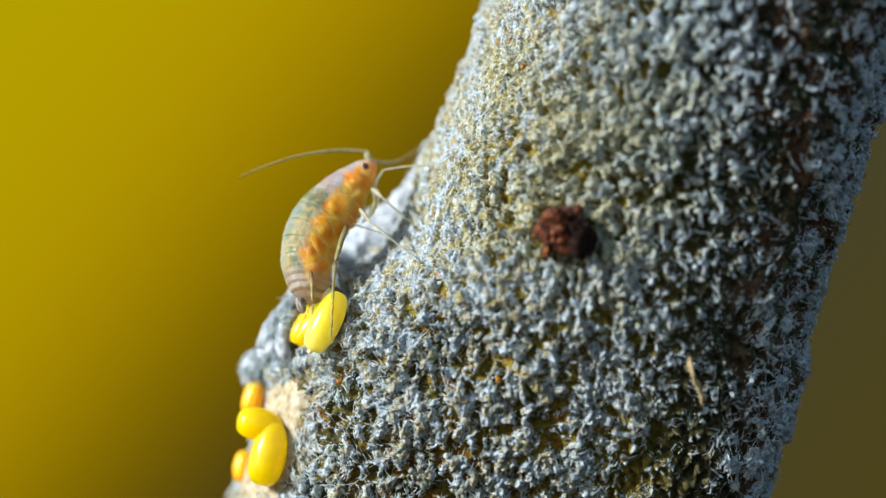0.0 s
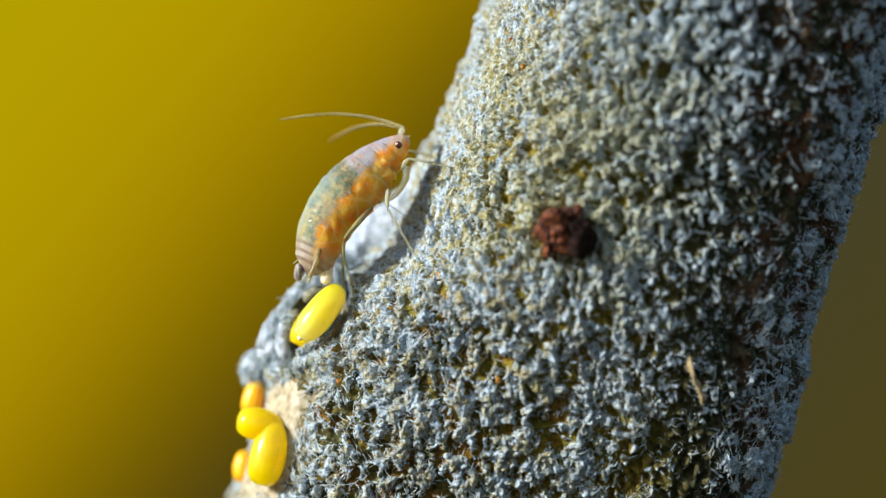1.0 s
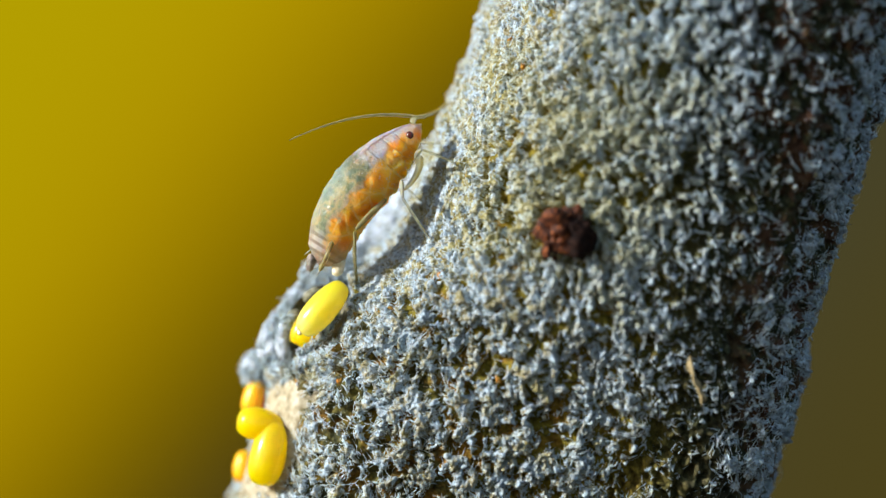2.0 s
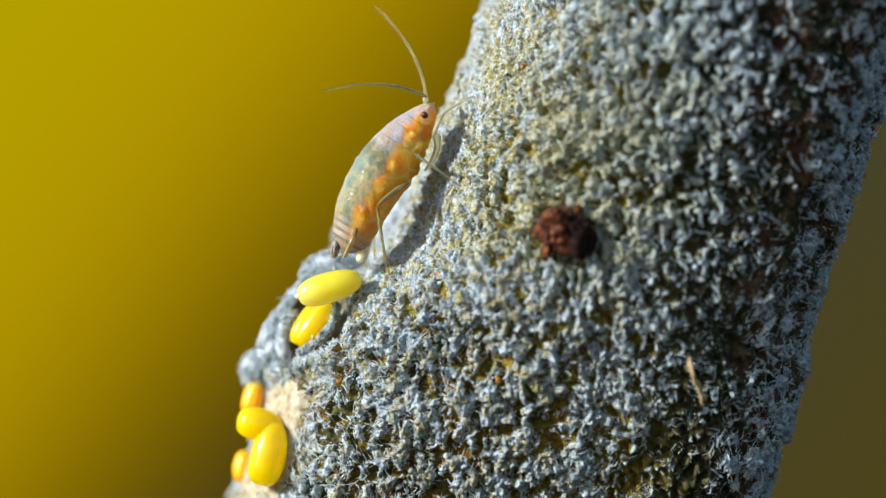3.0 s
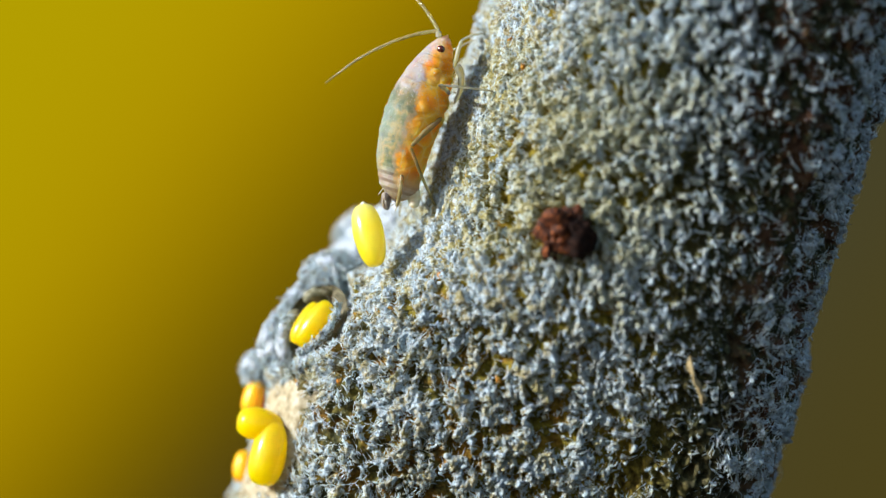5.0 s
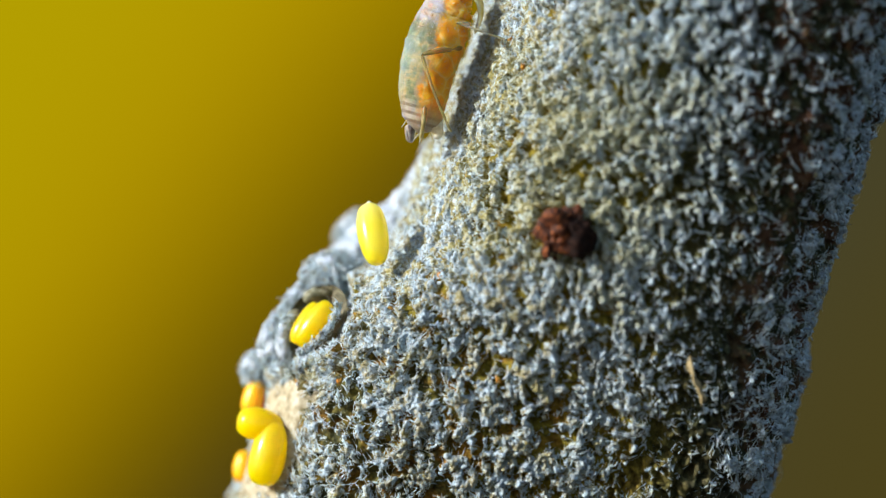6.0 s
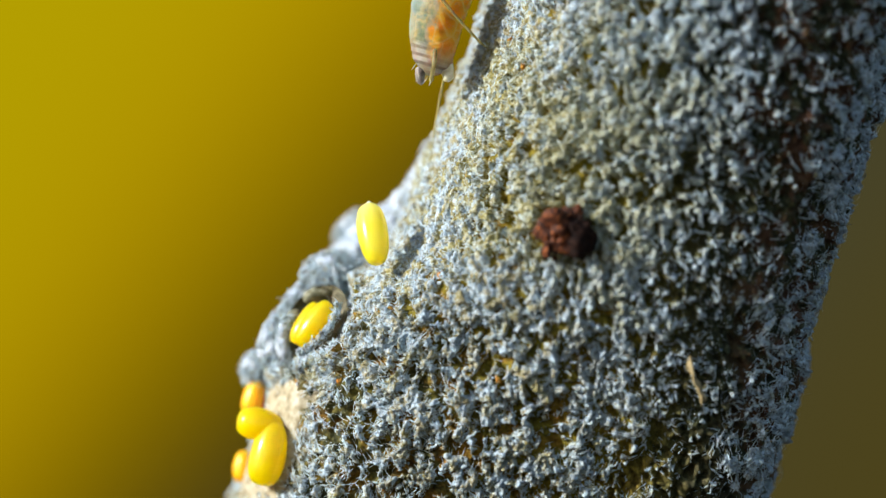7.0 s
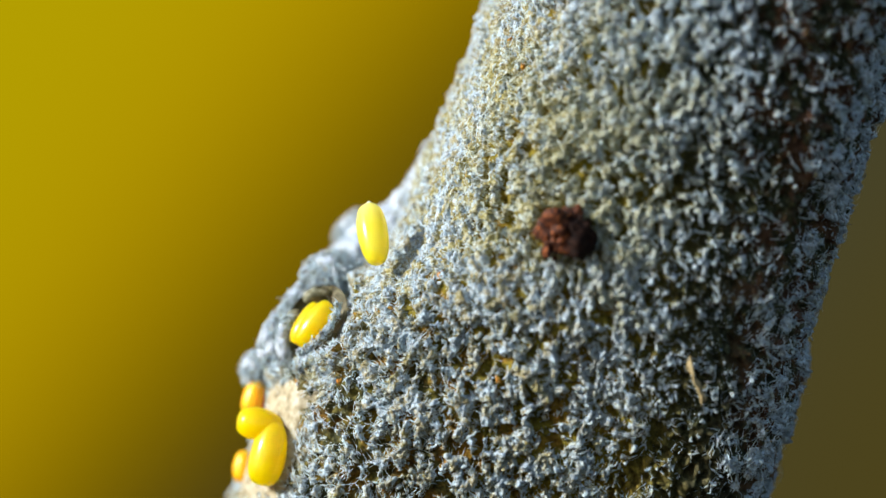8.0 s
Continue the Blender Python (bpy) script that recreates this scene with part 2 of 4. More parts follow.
def make_body():
    """Translucent skin: grey-green back, orange flank and belly, pinkish fore end and tail."""
    n = Nodes("aphid skin")
    s, h = n.axis(0), n.axis(2)
    wob = n.noise(26, 3, 0.6)
    cell = n.cell(31)
    big = n.noise(36, 3, 0.55)
    hh = n.maths("ADD", h, n.maths("MULTIPLY", n.maths("SUBTRACT", wob, 0.5), 44))
    shift = n.maths("ADD", s, n.maths("MULTIPLY", n.maths("SUBTRACT", n.noise(19, 3, 0.6), 0.5), 60))
    back = n.ramp(big, (0.33, (0.09, 0.135, 0.085)), (0.45, (0.20, 0.23, 0.12)), (0.55, (0.40, 0.32, 0.14)), (0.66, (0.14, 0.20, 0.13)))
    fore = n.ramp(wob, (0.36, (0.52, 0.27, 0.10)), (0.48, (0.46, 0.34, 0.23)), (0.60, (0.44, 0.41, 0.42)))
    rings = n.maths("SINE", n.maths("MULTIPLY", s, 0.48))
    tail = n.mix(n.span(rings, -0.9, 0.3), (0.23, 0.185, 0.14), n.ramp(wob, (0.38, (0.33, 0.27, 0.20)), (0.58, (0.43, 0.40, 0.35))))
    # pale haze of scattered light along the back's edge, painted by height
    col = n.mix(n.span(hh, 24, 58, 0, 0.6), back, (0.27, 0.355, 0.335))
    col = n.mix(n.span(shift, 24, 54), col, fore)
    saddle = n.maths("MULTIPLY", n.span(shift, 0, 26), n.span(shift, 52, 30))
    col = n.mix(n.maths("MULTIPLY", saddle, n.span(hh, -14, 14, 0, 0.6)), col, (0.10, 0.115, 0.05))
    col = n.mix(n.span(s, -88, -116), col, tail)
    flank = n.ramp(cell, (0.0, (0.95, 0.25, 0.002)), (0.4, (1.0, 0.35, 0.004)), (0.8, (1.0, 0.50, 0.03)))
    flank = n.mix(n.span(n.cell(33, "DISTANCE_TO_EDGE"), 0.09, 0.01, 0, 0.42), flank, (1.0, 0.62, 0.22))
    flank = n.mix(n.span(s, -84, -128, 0, 0.75), flank, (0.66, 0.42, 0.22))
    edge = n.span(s, 10, 70, -6, -9)
    col = n.mix(n.maths("MULTIPLY", n.span(n.maths("ADD", hh, edge), 8, -10), n.span(s, -138, -104, 0.12, 1)), col, flank)
    line = n.maths("MULTIPLY", n.span(hh, 2, 8), n.span(hh, 16, 10))
    line = n.maths("MULTIPLY", line, n.maths("MULTIPLY", n.span(s, -104, -90), n.span(s, 22, 6)))
    col = n.mix(n.maths("MULTIPLY", line, 0.5), col, (0.46, 0.36, 0.26))
    rise = n.maths("ADD", hh, n.span(s, 92, 146, 0, 26))
    crown = n.maths("MULTIPLY", n.span(rise, 4, 30, 0, 0.75), n.span(s, 36, 84))
    col = n.mix(crown, col, (0.33, 0.34, 0.40))
    wax = n.span(n.noise(5, 3, 0.7), 0.57, 0.68, 0, 0.6)
    col = n.mix(n.maths("MULTIPLY", wax, n.span(s, -60, 120, 0.25, 1.0)), col, (0.58, 0.56, 0.58))
    n.bump(n.noise(7, 4, 0.65), 3.2, 1.0)
    return n.clear(n.done(col, 0.46, sss=0.9, radius=(0.9, 0.5, 0.2), size=40, gloss=0.34, coat=0.06), col, 0.16)


def make_limb(name, dark, pale):
    n = Nodes(name)
    f = n.noise(18, 3, 0.6)
    col = n.ramp(f, (0.35, dark), (0.65, pale))
    n.bump(n.noise(6, 3, 0.6), 0.7, 0.5)
    m = n.done(col, 0.16, sss=0.7, radius=(1, .9, .6), size=10)
    n.b.inputs["Transmission Weight"].default_value = 0.72
    n.b.inputs["IOR"].default_value = 1.22
    return m


def make_backdrop():
    """Far autumn leaves, blurred out of all shape: a sheet glowing in a painted gradient."""
    n = Nodes("glowing foliage sheet")
    t = n.t
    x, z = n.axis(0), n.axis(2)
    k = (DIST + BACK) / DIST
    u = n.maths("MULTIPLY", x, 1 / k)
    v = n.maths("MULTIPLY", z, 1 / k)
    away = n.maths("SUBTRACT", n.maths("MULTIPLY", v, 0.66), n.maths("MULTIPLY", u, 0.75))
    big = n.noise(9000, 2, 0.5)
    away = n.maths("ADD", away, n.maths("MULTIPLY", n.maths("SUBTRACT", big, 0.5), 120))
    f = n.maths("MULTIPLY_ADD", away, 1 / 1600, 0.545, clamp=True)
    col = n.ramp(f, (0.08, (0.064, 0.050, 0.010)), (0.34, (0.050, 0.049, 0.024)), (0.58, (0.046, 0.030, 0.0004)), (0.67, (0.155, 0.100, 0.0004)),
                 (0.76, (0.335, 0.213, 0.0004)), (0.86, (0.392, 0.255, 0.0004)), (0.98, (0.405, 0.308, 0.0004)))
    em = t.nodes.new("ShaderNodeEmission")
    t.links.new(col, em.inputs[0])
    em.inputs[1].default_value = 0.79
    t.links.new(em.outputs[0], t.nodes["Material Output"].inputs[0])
    return n.m


BACK = 0.30
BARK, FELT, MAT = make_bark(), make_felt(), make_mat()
EGG, OLD_EGG = make_egg(), make_old_egg()
SKIN = make_body()
LIMB = make_limb("clear limb", (0.74, 0.70, 0.46), (0.92, 0.90, 0.76))
STRAWY = make_limb("clear straw-coloured limb", (0.42, 0.36, 0.15), (0.66, 0.60, 0.34))
SCAR = make_plain("pale scar bark", ((0.3, (0.18, 0.14, 0.07)), (0.5, (0.36, 0.32, 0.21)), (0.7, (0.50, 0.47, 0.37))), 16, 0.7, 4)
RIM = make_plain("smooth pale felt", ((0.36, (0.24, 0.27, 0.27)), (0.46, (0.36, 0.42, 0.48)), (0.60, (0.46, 0.53, 0.64))), 12, 0.8, 6)
PITBARK = make_plain("bare brown bark", ((0.34, (0.04, 0.034, 0.02)), (0.5, (0.13, 0.125, 0.08)), (0.68, (0.30, 0.29, 0.21))), 12, 0.8, 4)
TAIL = make_plain("greyish tail skin", ((0.35, (0.09, 0.065, 0.05)), (0.65, (0.26, 0.23, 0.21))), 9, 0.45, 2, sss=0.3, radius=(1, .7, .4), size=10)
# shaded copy of the settled egg shell: deep orange stands in for shadow
SHADED_EGG = make_plain("egg shell in painted shade", ((0.35, (0.85, 0.36, 0.001)), (0.65, (0.90, 0.46, 0.003))), 30, 0.35, 0.6, sss=0.8, radius=(1, .5, .05), size=60)
PALE = make_plain("pale tissue", ((0.35, (0.60, 0.52, 0.33)), (0.65, (0.80, 0.76, 0.62))), 12, 0.35, 1.5, sss=0.6, radius=(1, .8, .5), size=14)
EYE_RED = make_plain("dark red eye", ((0.4, (0.05, 0.008, 0.004)), (0.6, (0.09, 0.012, 0.006))), 4, 0.2, 1.5, coat=0.6)
RUST = make_plain("rust-brown crust", ((0.38, (0.010, 0.004, 0.003)), (0.5, (0.05, 0.012, 0.005)), (0.66, (0.30, 0.085, 0.018))), 8, 0.6, 5, gloss=0.25)
# shaded copy of the rust crust, near black for the crumb's shadow side
RUST_SHADE = make_plain("crust side painted black as shade", ((0.38, (0.005, 0.003, 0.003)), (0.6, (0.020, 0.009, 0.006))), 11, 0.85, 4, gloss=0.1)
STRAW = make_plain("straw fibre", ((0.3, (0.18, 0.13, 0.05)), (0.7, (0.42, 0.34, 0.18))), 8, 0.55, 1.5)
PITWALL = make_plain("olive-grey bud tissue", ((0.36, (0.08, 0.078, 0.04)), (0.50, (0.16, 0.16, 0.095)), (0.64, (0.28, 0.28, 0.20))), 11, 0.75, 4)
AMBER = make_plain("amber resin", ((0.3, (0.20, 0.08, 0.006)), (0.7, (0.50, 0.25, 0.02))), 7, 0.5, 3, sss=0.4, radius=(1, .4, .05), size=10)

# ---- far foliage, a self-lit sheet ----
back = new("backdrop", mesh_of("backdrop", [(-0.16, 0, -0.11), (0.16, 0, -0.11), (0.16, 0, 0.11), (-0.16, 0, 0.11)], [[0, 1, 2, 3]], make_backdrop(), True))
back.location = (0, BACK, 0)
tagged(back, "self-lit sheet with painted yellow-green foliage light, blurred smooth behind the twig", "backdrop", kind="structure")

# ---- the twig ----
LEFT = ((-900, 0, 100, 200, 300, 360, 400, 440, 480, 515, 560, 620, 690, 780, 882, 1200, 1900),
        (1130, 872, 840, 796, 750, 730, 716, 684, 634, 588, 536, 494, 470, 452, 422, 360, 290))
RIGHT = ((-900, 130, 200, 300, 430, 520, 600, 690, 760, 882, 1200, 1900), (1800, 1570, 1550, 1519, 1473, 1446, 1422, 1408, 1384, 1340, 1240, 1070))
DEEP = ((-900, 0, 450, 882, 1200, 1900), (-60, 150, 220, 330, 430, 640))
FLAT = ((-900, 100, 450, 650, 882, 1900), (1.0, 1.0, 0.93, 0.78, 0.76, 0.76))
BOXY = ((-900, 100, 450, 620, 882, 1900), (1.12, 1.12, 1.05, 0.86, 0.74, 0.74))
PIT, PIT_LONG, PIT_WIDE = (556, 570), 76, 48


SKEW = ((-900, 0, 350, 882, 1900), (60, 60, 45, 40, 40))


def twig_place(ang, y):
    """The twig's smooth skin: ang 0 is the ridge nearest the lens, -90 degrees the left edge."""
    l, r, c, k = smooth(y, *LEFT), smooth(y, *RIGHT), smooth(y, *DEEP), smooth(y, *SKEW)
    rx = (r - l) / 2
    cs = np.cos(ang)
    bow = np.sign(cs) * (np.abs(cs) + 1e-4) ** smooth(y, *BOXY)
    return (l + r) / 2 + rx * np.sin(ang) + k * cs, c - rx * (smooth(y, *FLAT) * bow + 0.31 * np.clip(np.sin(ang), 0, 1) ** 2)


def pit_reach(x, y):
    a = ((x - PIT[0]) * 0.6 - (y - PIT[1]) * 0.8) / PIT_LONG
    b = ((x - PIT[0]) * 0.8 + (y - PIT[1]) * 0.6) / PIT_WIDE
    return np.sqrt(a * a + b * b), a, b


def twig_skin(ang, y):
    """Places (working units, N x 3 as x, depth, y) and outward normals of the uneven bark."""
    x, d = twig_place(ang, y)
    e = 0.01
    xa, da = twig_place(ang + e, y)
    xb, db = twig_place(ang, y + 4)
    ta = np.stack([xa - x, da - d, 0 * x], -1)
    tb = np.stack([xb - x, db - d, 4 + 0 * x], -1)
    nrm = np.cross(ta, tb)
    nrm /= np.linalg.norm(nrm, axis=-1)[..., None]
    nrm *= np.sign((nrm[..., 0] * np.sin(ang) - nrm[..., 1] * np.cos(ang)))[..., None]
    p = np.stack([x, d, y], -1)
    q = p * np.array([1.0, 1.0, 0.72])
    q = q + 6 * np.stack([vnoise(p / 12, 21), vnoise(p / 12, 22), vnoise(p / 12, 23)], -1)
    q = q + 6 * np.stack([vnoise(p / 30, 25), vnoise(p / 30, 26), vnoise(p / 30, 27)], -1)
    off = 9 * vnoise(p / 95, 1) + 7.5 * vnoise(q / 30, 2)
    e1, e2 = cells(q / 15, 15)
    mass = 0.74 * vnoise(q / 11, 6) + 0.46 * vnoise(q / 5.4, 7) + 0.30 * vnoise(q / 31, 8)
    fine = np.clip((y - 400) / 200, 0, 1) * np.clip((1180 - x) / 250, 0, 1)
    mass = mass * (1 - fine) + fine * (0.76 * vnoise(q / 11, 16) + 0.40 * vnoise(q / 5, 17) + 0.36 * vnoise(q / 27, 18))
    mass = np.clip(0.46 + mass * 1.12, -0.35, 1)
    clump = np.clip(mass, 0, 1)
    small = np.clip((e2 - e1) * 2.0, 0, 1)
    off += (23 - 3 * fine) * (clump ** 0.8 + 0.9 * np.minimum(mass, 0)) + 3 * small - 15 + 2 * fine
    off += 2.6 * vnoise(q / 7, 3) + 1.6 * vnoise(q / 3.6, 4)
    front = np.cos(ang) > -0.35
    reach, a, b = pit_reach(x, y)
    calm = 1 - 0.2 * np.clip((-ang - 0.75) / 0.4, 0, 1) - 0.2 * np.clip((1080 - x) / 250, 0, 1) * np.clip((620 - y) / 150, 0, 1)
    scar = np.exp(-(((x - 478) / 52) ** 4 + ((y - 780) / 105) ** 4)) * front
    off = off * calm * (1 - 0.65 * scar)
    off += front * 13 * np.exp(-((reach - 1.35) / 0.22) ** 2)
    low = np.clip((y - 480) / 160, 0, 1)
    off += front * low * 5 * np.exp(-((x - 1000) / 105) ** 2)
    off -= front * 29 * np.exp(-((x - 800) / 95) ** 2 - ((y - 620) / 90) ** 2)
    hole = front * 85 * np.exp(-(reach * 0.93) ** 6)
    p = p + nrm * off[..., None] + hole[..., None] * np.array([0.35, 0.94, 0.0])
    return p, nrm, np.clip(clump * 0.92 + small * 0.12, 0, 1)


def front_only(ang):
    return (np.cos(ang) > -0.35) * 1.0


def shade_thinning(x, y):
    """Felt thinned to paint shade in: a long strip inside the right edge and a patch beside the leaf scar."""
    return np.interp(y, (250, 500), (0.58, 0.76)) * np.exp(-((smooth(y, *RIGHT) - x - 180) / 120) ** 4) + 0.45 * np.exp(-((x - 596) / 80) ** 4 - ((y - 775) / 110) ** 4)


def front_depth(x, y):
    """Depth of the twig's near skin at a place of the picture (its edge's depth outside of it)."""
    ang = np.linspace(-1.5, 1.5, 121)
    xs, ds = twig_place(ang, np.full(121, float(y)))
    return float(np.interp(x, xs, ds))


def to_world(p):
    return PN(p[..., 0], p[..., 2], p[..., 1])


def twig_parts():
    twig = tagged(new("twig"), "thick grey-green twig covered in whitish felt, with an egg-filled bud scar", "twig")
    ang = np.concatenate([np.linspace(-105, 105, 760), np.linspace(110, 250, 50)]) * np.pi / 180
    ys = np.concatenate([np.linspace(-880, -50, 50), np.linspace(-45, 925, 580), np.linspace(932, 1880, 56)])
    a, y = np.meshgrid(ang, ys)
    p, nrm, clump = twig_skin(a, y)

    def sheet(q):
        rows, m = q.shape[:2]
        return to_world(q).reshape(-1, 3), grid_faces(rows, m, True).tolist() + [list(range(m)), [(rows - 1) * m + i for i in range(m - 1, -1, -1)]]

    part("bark", sheet(p[::2, ::2]), BARK, twig, "olive-brown bark under the felt")
    cover = np.clip((clump - 0.19 + 0.13 * np.clip((1260 - p[..., 0]) / 160, 0, 1) * np.clip((620 - y) / 150, 0, 1) - 0.45 * shade_thinning(a * 0 + p[..., 0], y)) * 2.3, 0, 1)
    reach = pit_reach(p[..., 0], p[..., 2])[0]
    bare = np.exp(-(((p[..., 0] - 487 + 0.22 * (y - 780)) / 46) ** 4 + ((p[..., 2] - 778) / 122) ** 4))
    # sparser cover darkens the right edge in place of shade
    cover = cover * (1 - 0.75 * np.clip((p[..., 0] - smooth(y, *RIGHT) + 230) / 110, 0, 1) * np.clip(0.6 - 1.6 * vnoise(p / np.array([16.0, 16.0, 26.0]), 91), 0, 1))
    cover = np.maximum(cover, np.clip((-a - 0.75) / 0.4, 0, 1) * front_only(a))
    cover = cover * (1 - np.exp(-(reach / 0.9) ** 6)) * (1 - 0.85 * bare)
    drift = np.stack([vnoise(p / 22, 34), vnoise(p / 22, 35), vnoise(p / 22, 36)], -1)
    strand = (p + 13 * drift) / np.array([4.2, 4.2, 12.0])
    comb = 1 - 2.2 * np.abs(vnoise(strand, 37))
    rough = 2.8 * vnoise(p / 6.5, 31) + 1.6 * vnoise(p / 3.2, 32) + 4.2 * comb * (1 - np.clip((-a - 0.5) / 0.4, 0, 1))
    mat = p + nrm * (9.0 * cover - 4.0 - 5 * shade_thinning(p[..., 0], y) + rough * cover)[..., None]
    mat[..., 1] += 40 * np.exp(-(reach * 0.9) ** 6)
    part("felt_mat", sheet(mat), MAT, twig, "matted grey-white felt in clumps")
    return twig


def felt_geo(n, ang_range, y_range, size, wide, seed, keep=None):
    """n short curled flakes of felt on the high places of the bark, as one mesh."""
    rng = np.random.default_rng(seed)
    ang = np.radians(rng.uniform(*ang_range, n))
    y = rng.uniform(*y_range, n)
    p, nrm, clump = twig_skin(ang, y)
    ok = rng.uniform(size=n) < np.clip((clump - 0.22) * 2.6, 0.015, 1) * (1 - shade_thinning(p[:, 0], y))
    tuft = np.clip(0.42 + 1.5 * vnoise(p / np.array([16.0, 16.0, 26.0]), 91), 0.04, 1)
    # flakes thinned towards the right edge too, to darken that side
    ok &= rng.uniform(size=n) < 1 - (1 - tuft) * np.clip((p[:, 0] - smooth(y, *RIGHT) + 250) / 120, 0, 1)
    if keep is not None:
        ok &= keep(p, rng)
    return flakes(p[ok], nrm[ok], rng, size * (1 + 0.9 * (ang[ok] < 1.7) * np.clip((140 - smooth(y[ok], *RIGHT) + p[ok, 0]) / 90, 0, 1)), wide)


def flakes(p, nrm, rng, size, wide):
    n = len(p)
    turn = 2.0 * vnoise(p / 30, 71) + 1.3 * vnoise(p / 12, 72) + rng.normal(0, 0.30, n)
    side = np.stack([np.sin(turn), 0.35 * rng.normal(size=n), -np.cos(turn)], -1)
    side -= nrm * np.sum(side * nrm, 1)[:, None]
    side /= np.linalg.norm(side, axis=1)[:, None]
    cross = np.cross(nrm, side)
    ln = size * rng.lognormal(0, 0.42, n)
    wd = rng.uniform(0.55, 1.45, n) * wide
    lift = rng.uniform(-0.12, 0.26, n) * ln
    bend = rng.normal(0, 0.4, n) * ln
    rows = []
    for t, w in ((0.0, 0.65), (0.36, 1.0), (0.7, 0.85), (1.0, 0.25)):
        wob = rng.normal(0, 0.10, (n, 3)) * ln[:, None]
        c = p + side * (ln * (t - 0.4))[:, None] + nrm * (lift * math.sin(t * 2.4) + 1.0)[:, None] + cross * (bend * t * t)[:, None] + wob
        tw = rng.uniform(-0.7, 0.7, n)
        across = cross * np.cos(tw)[:, None] + nrm * np.sin(tw)[:, None]
        up = nrm * np.cos(tw)[:, None] - cross * np.sin(tw)[:, None]
        k = (wd * w * rng.uniform(0.7, 1.3, n))[:, None]
        rows += [c - across * k, c + across * k, c + up * k * 0.6]
    v = np.stack(rows, 1)
    base = (np.arange(n) * 12)[:, None]
    quads = []
    for k in range(3):
        for i in range(3):
            j = (i + 1) % 3
            quads.append([k * 3 + i, k * 3 + j, k * 3 + 3 + j, k * 3 + 3 + i])
    f = (base[:, None] + np.array(quads)[None]).reshape(-1, 4)
    return to_world(v.reshape(-1, 3)), f


def not_bare(p, rng):
    """No felt in the pit; little on the pale scar."""
    reach, a, b = pit_reach(p[:, 0], p[:, 2])
    scar = np.exp(-(((p[:, 0] - 487 + 0.22 * (p[:, 2] - 780)) / 46) ** 4 + ((p[:, 2] - 778) / 120) ** 4))
    return (reach > 0.95) & (rng.uniform(size=len(p)) > scar * 0.93)


def scar_pad(twig):
    """The smooth cream scar of a fallen leaf, below the pit."""
    a, y = np.meshgrid(np.radians(np.linspace(-100, -25, 90)), np.linspace(650, 960, 130))
    p, nrm, clump = twig_skin(a, y)
    x, d = twig_place(a, y)
    p = np.stack([x, d, y], -1)
    wide = np.exp(-(((p[..., 0] - 487 + 0.22 * (y - 780)) / (52 + 0.06 * (y - 780))) ** 4 + ((y - 790) / 150) ** 4))
    off = 40 * wide - 29 + 3 * vnoise(p / 24, 61) + 1.5 * vnoise(p / 9, 62)
    part("leaf_scar", (to_world(p + nrm * off[..., None]).reshape(-1, 3), grid_faces(130, 90, False)), SCAR, twig, "smooth cream-coloured leaf scar")


def pit_lining(twig):
    """The bare brown bowl under the eggs in the bud scar."""
    n, m = 30, 64
    r, a = np.meshgrid(np.linspace(0.02, 0.97, n), np.arange(m) * 2 * np.pi / m, indexing="ij")
    u, w = r * np.cos(a) * PIT_LONG, r * np.sin(a) * PIT_WIDE
    x, y = PIT[0] + 0.6 * u + 0.8 * w, PIT[1] - 0.8 * u + 0.6 * w
    edge = 134 - 0.55 * (x - PIT[0])
    d = edge + 58 * (1 - r ** 3)
    p = np.stack([x, d, y], -1)
    p[..., 1] += 9 * vnoise(p / 16, 81) + 4 * vnoise(p / 6, 82)
    part("pit_lining", (to_world(p).reshape(-1, 3), grid_faces(n, m, True)), PITBARK, twig, "bare dark brown bowl of the bud scar")


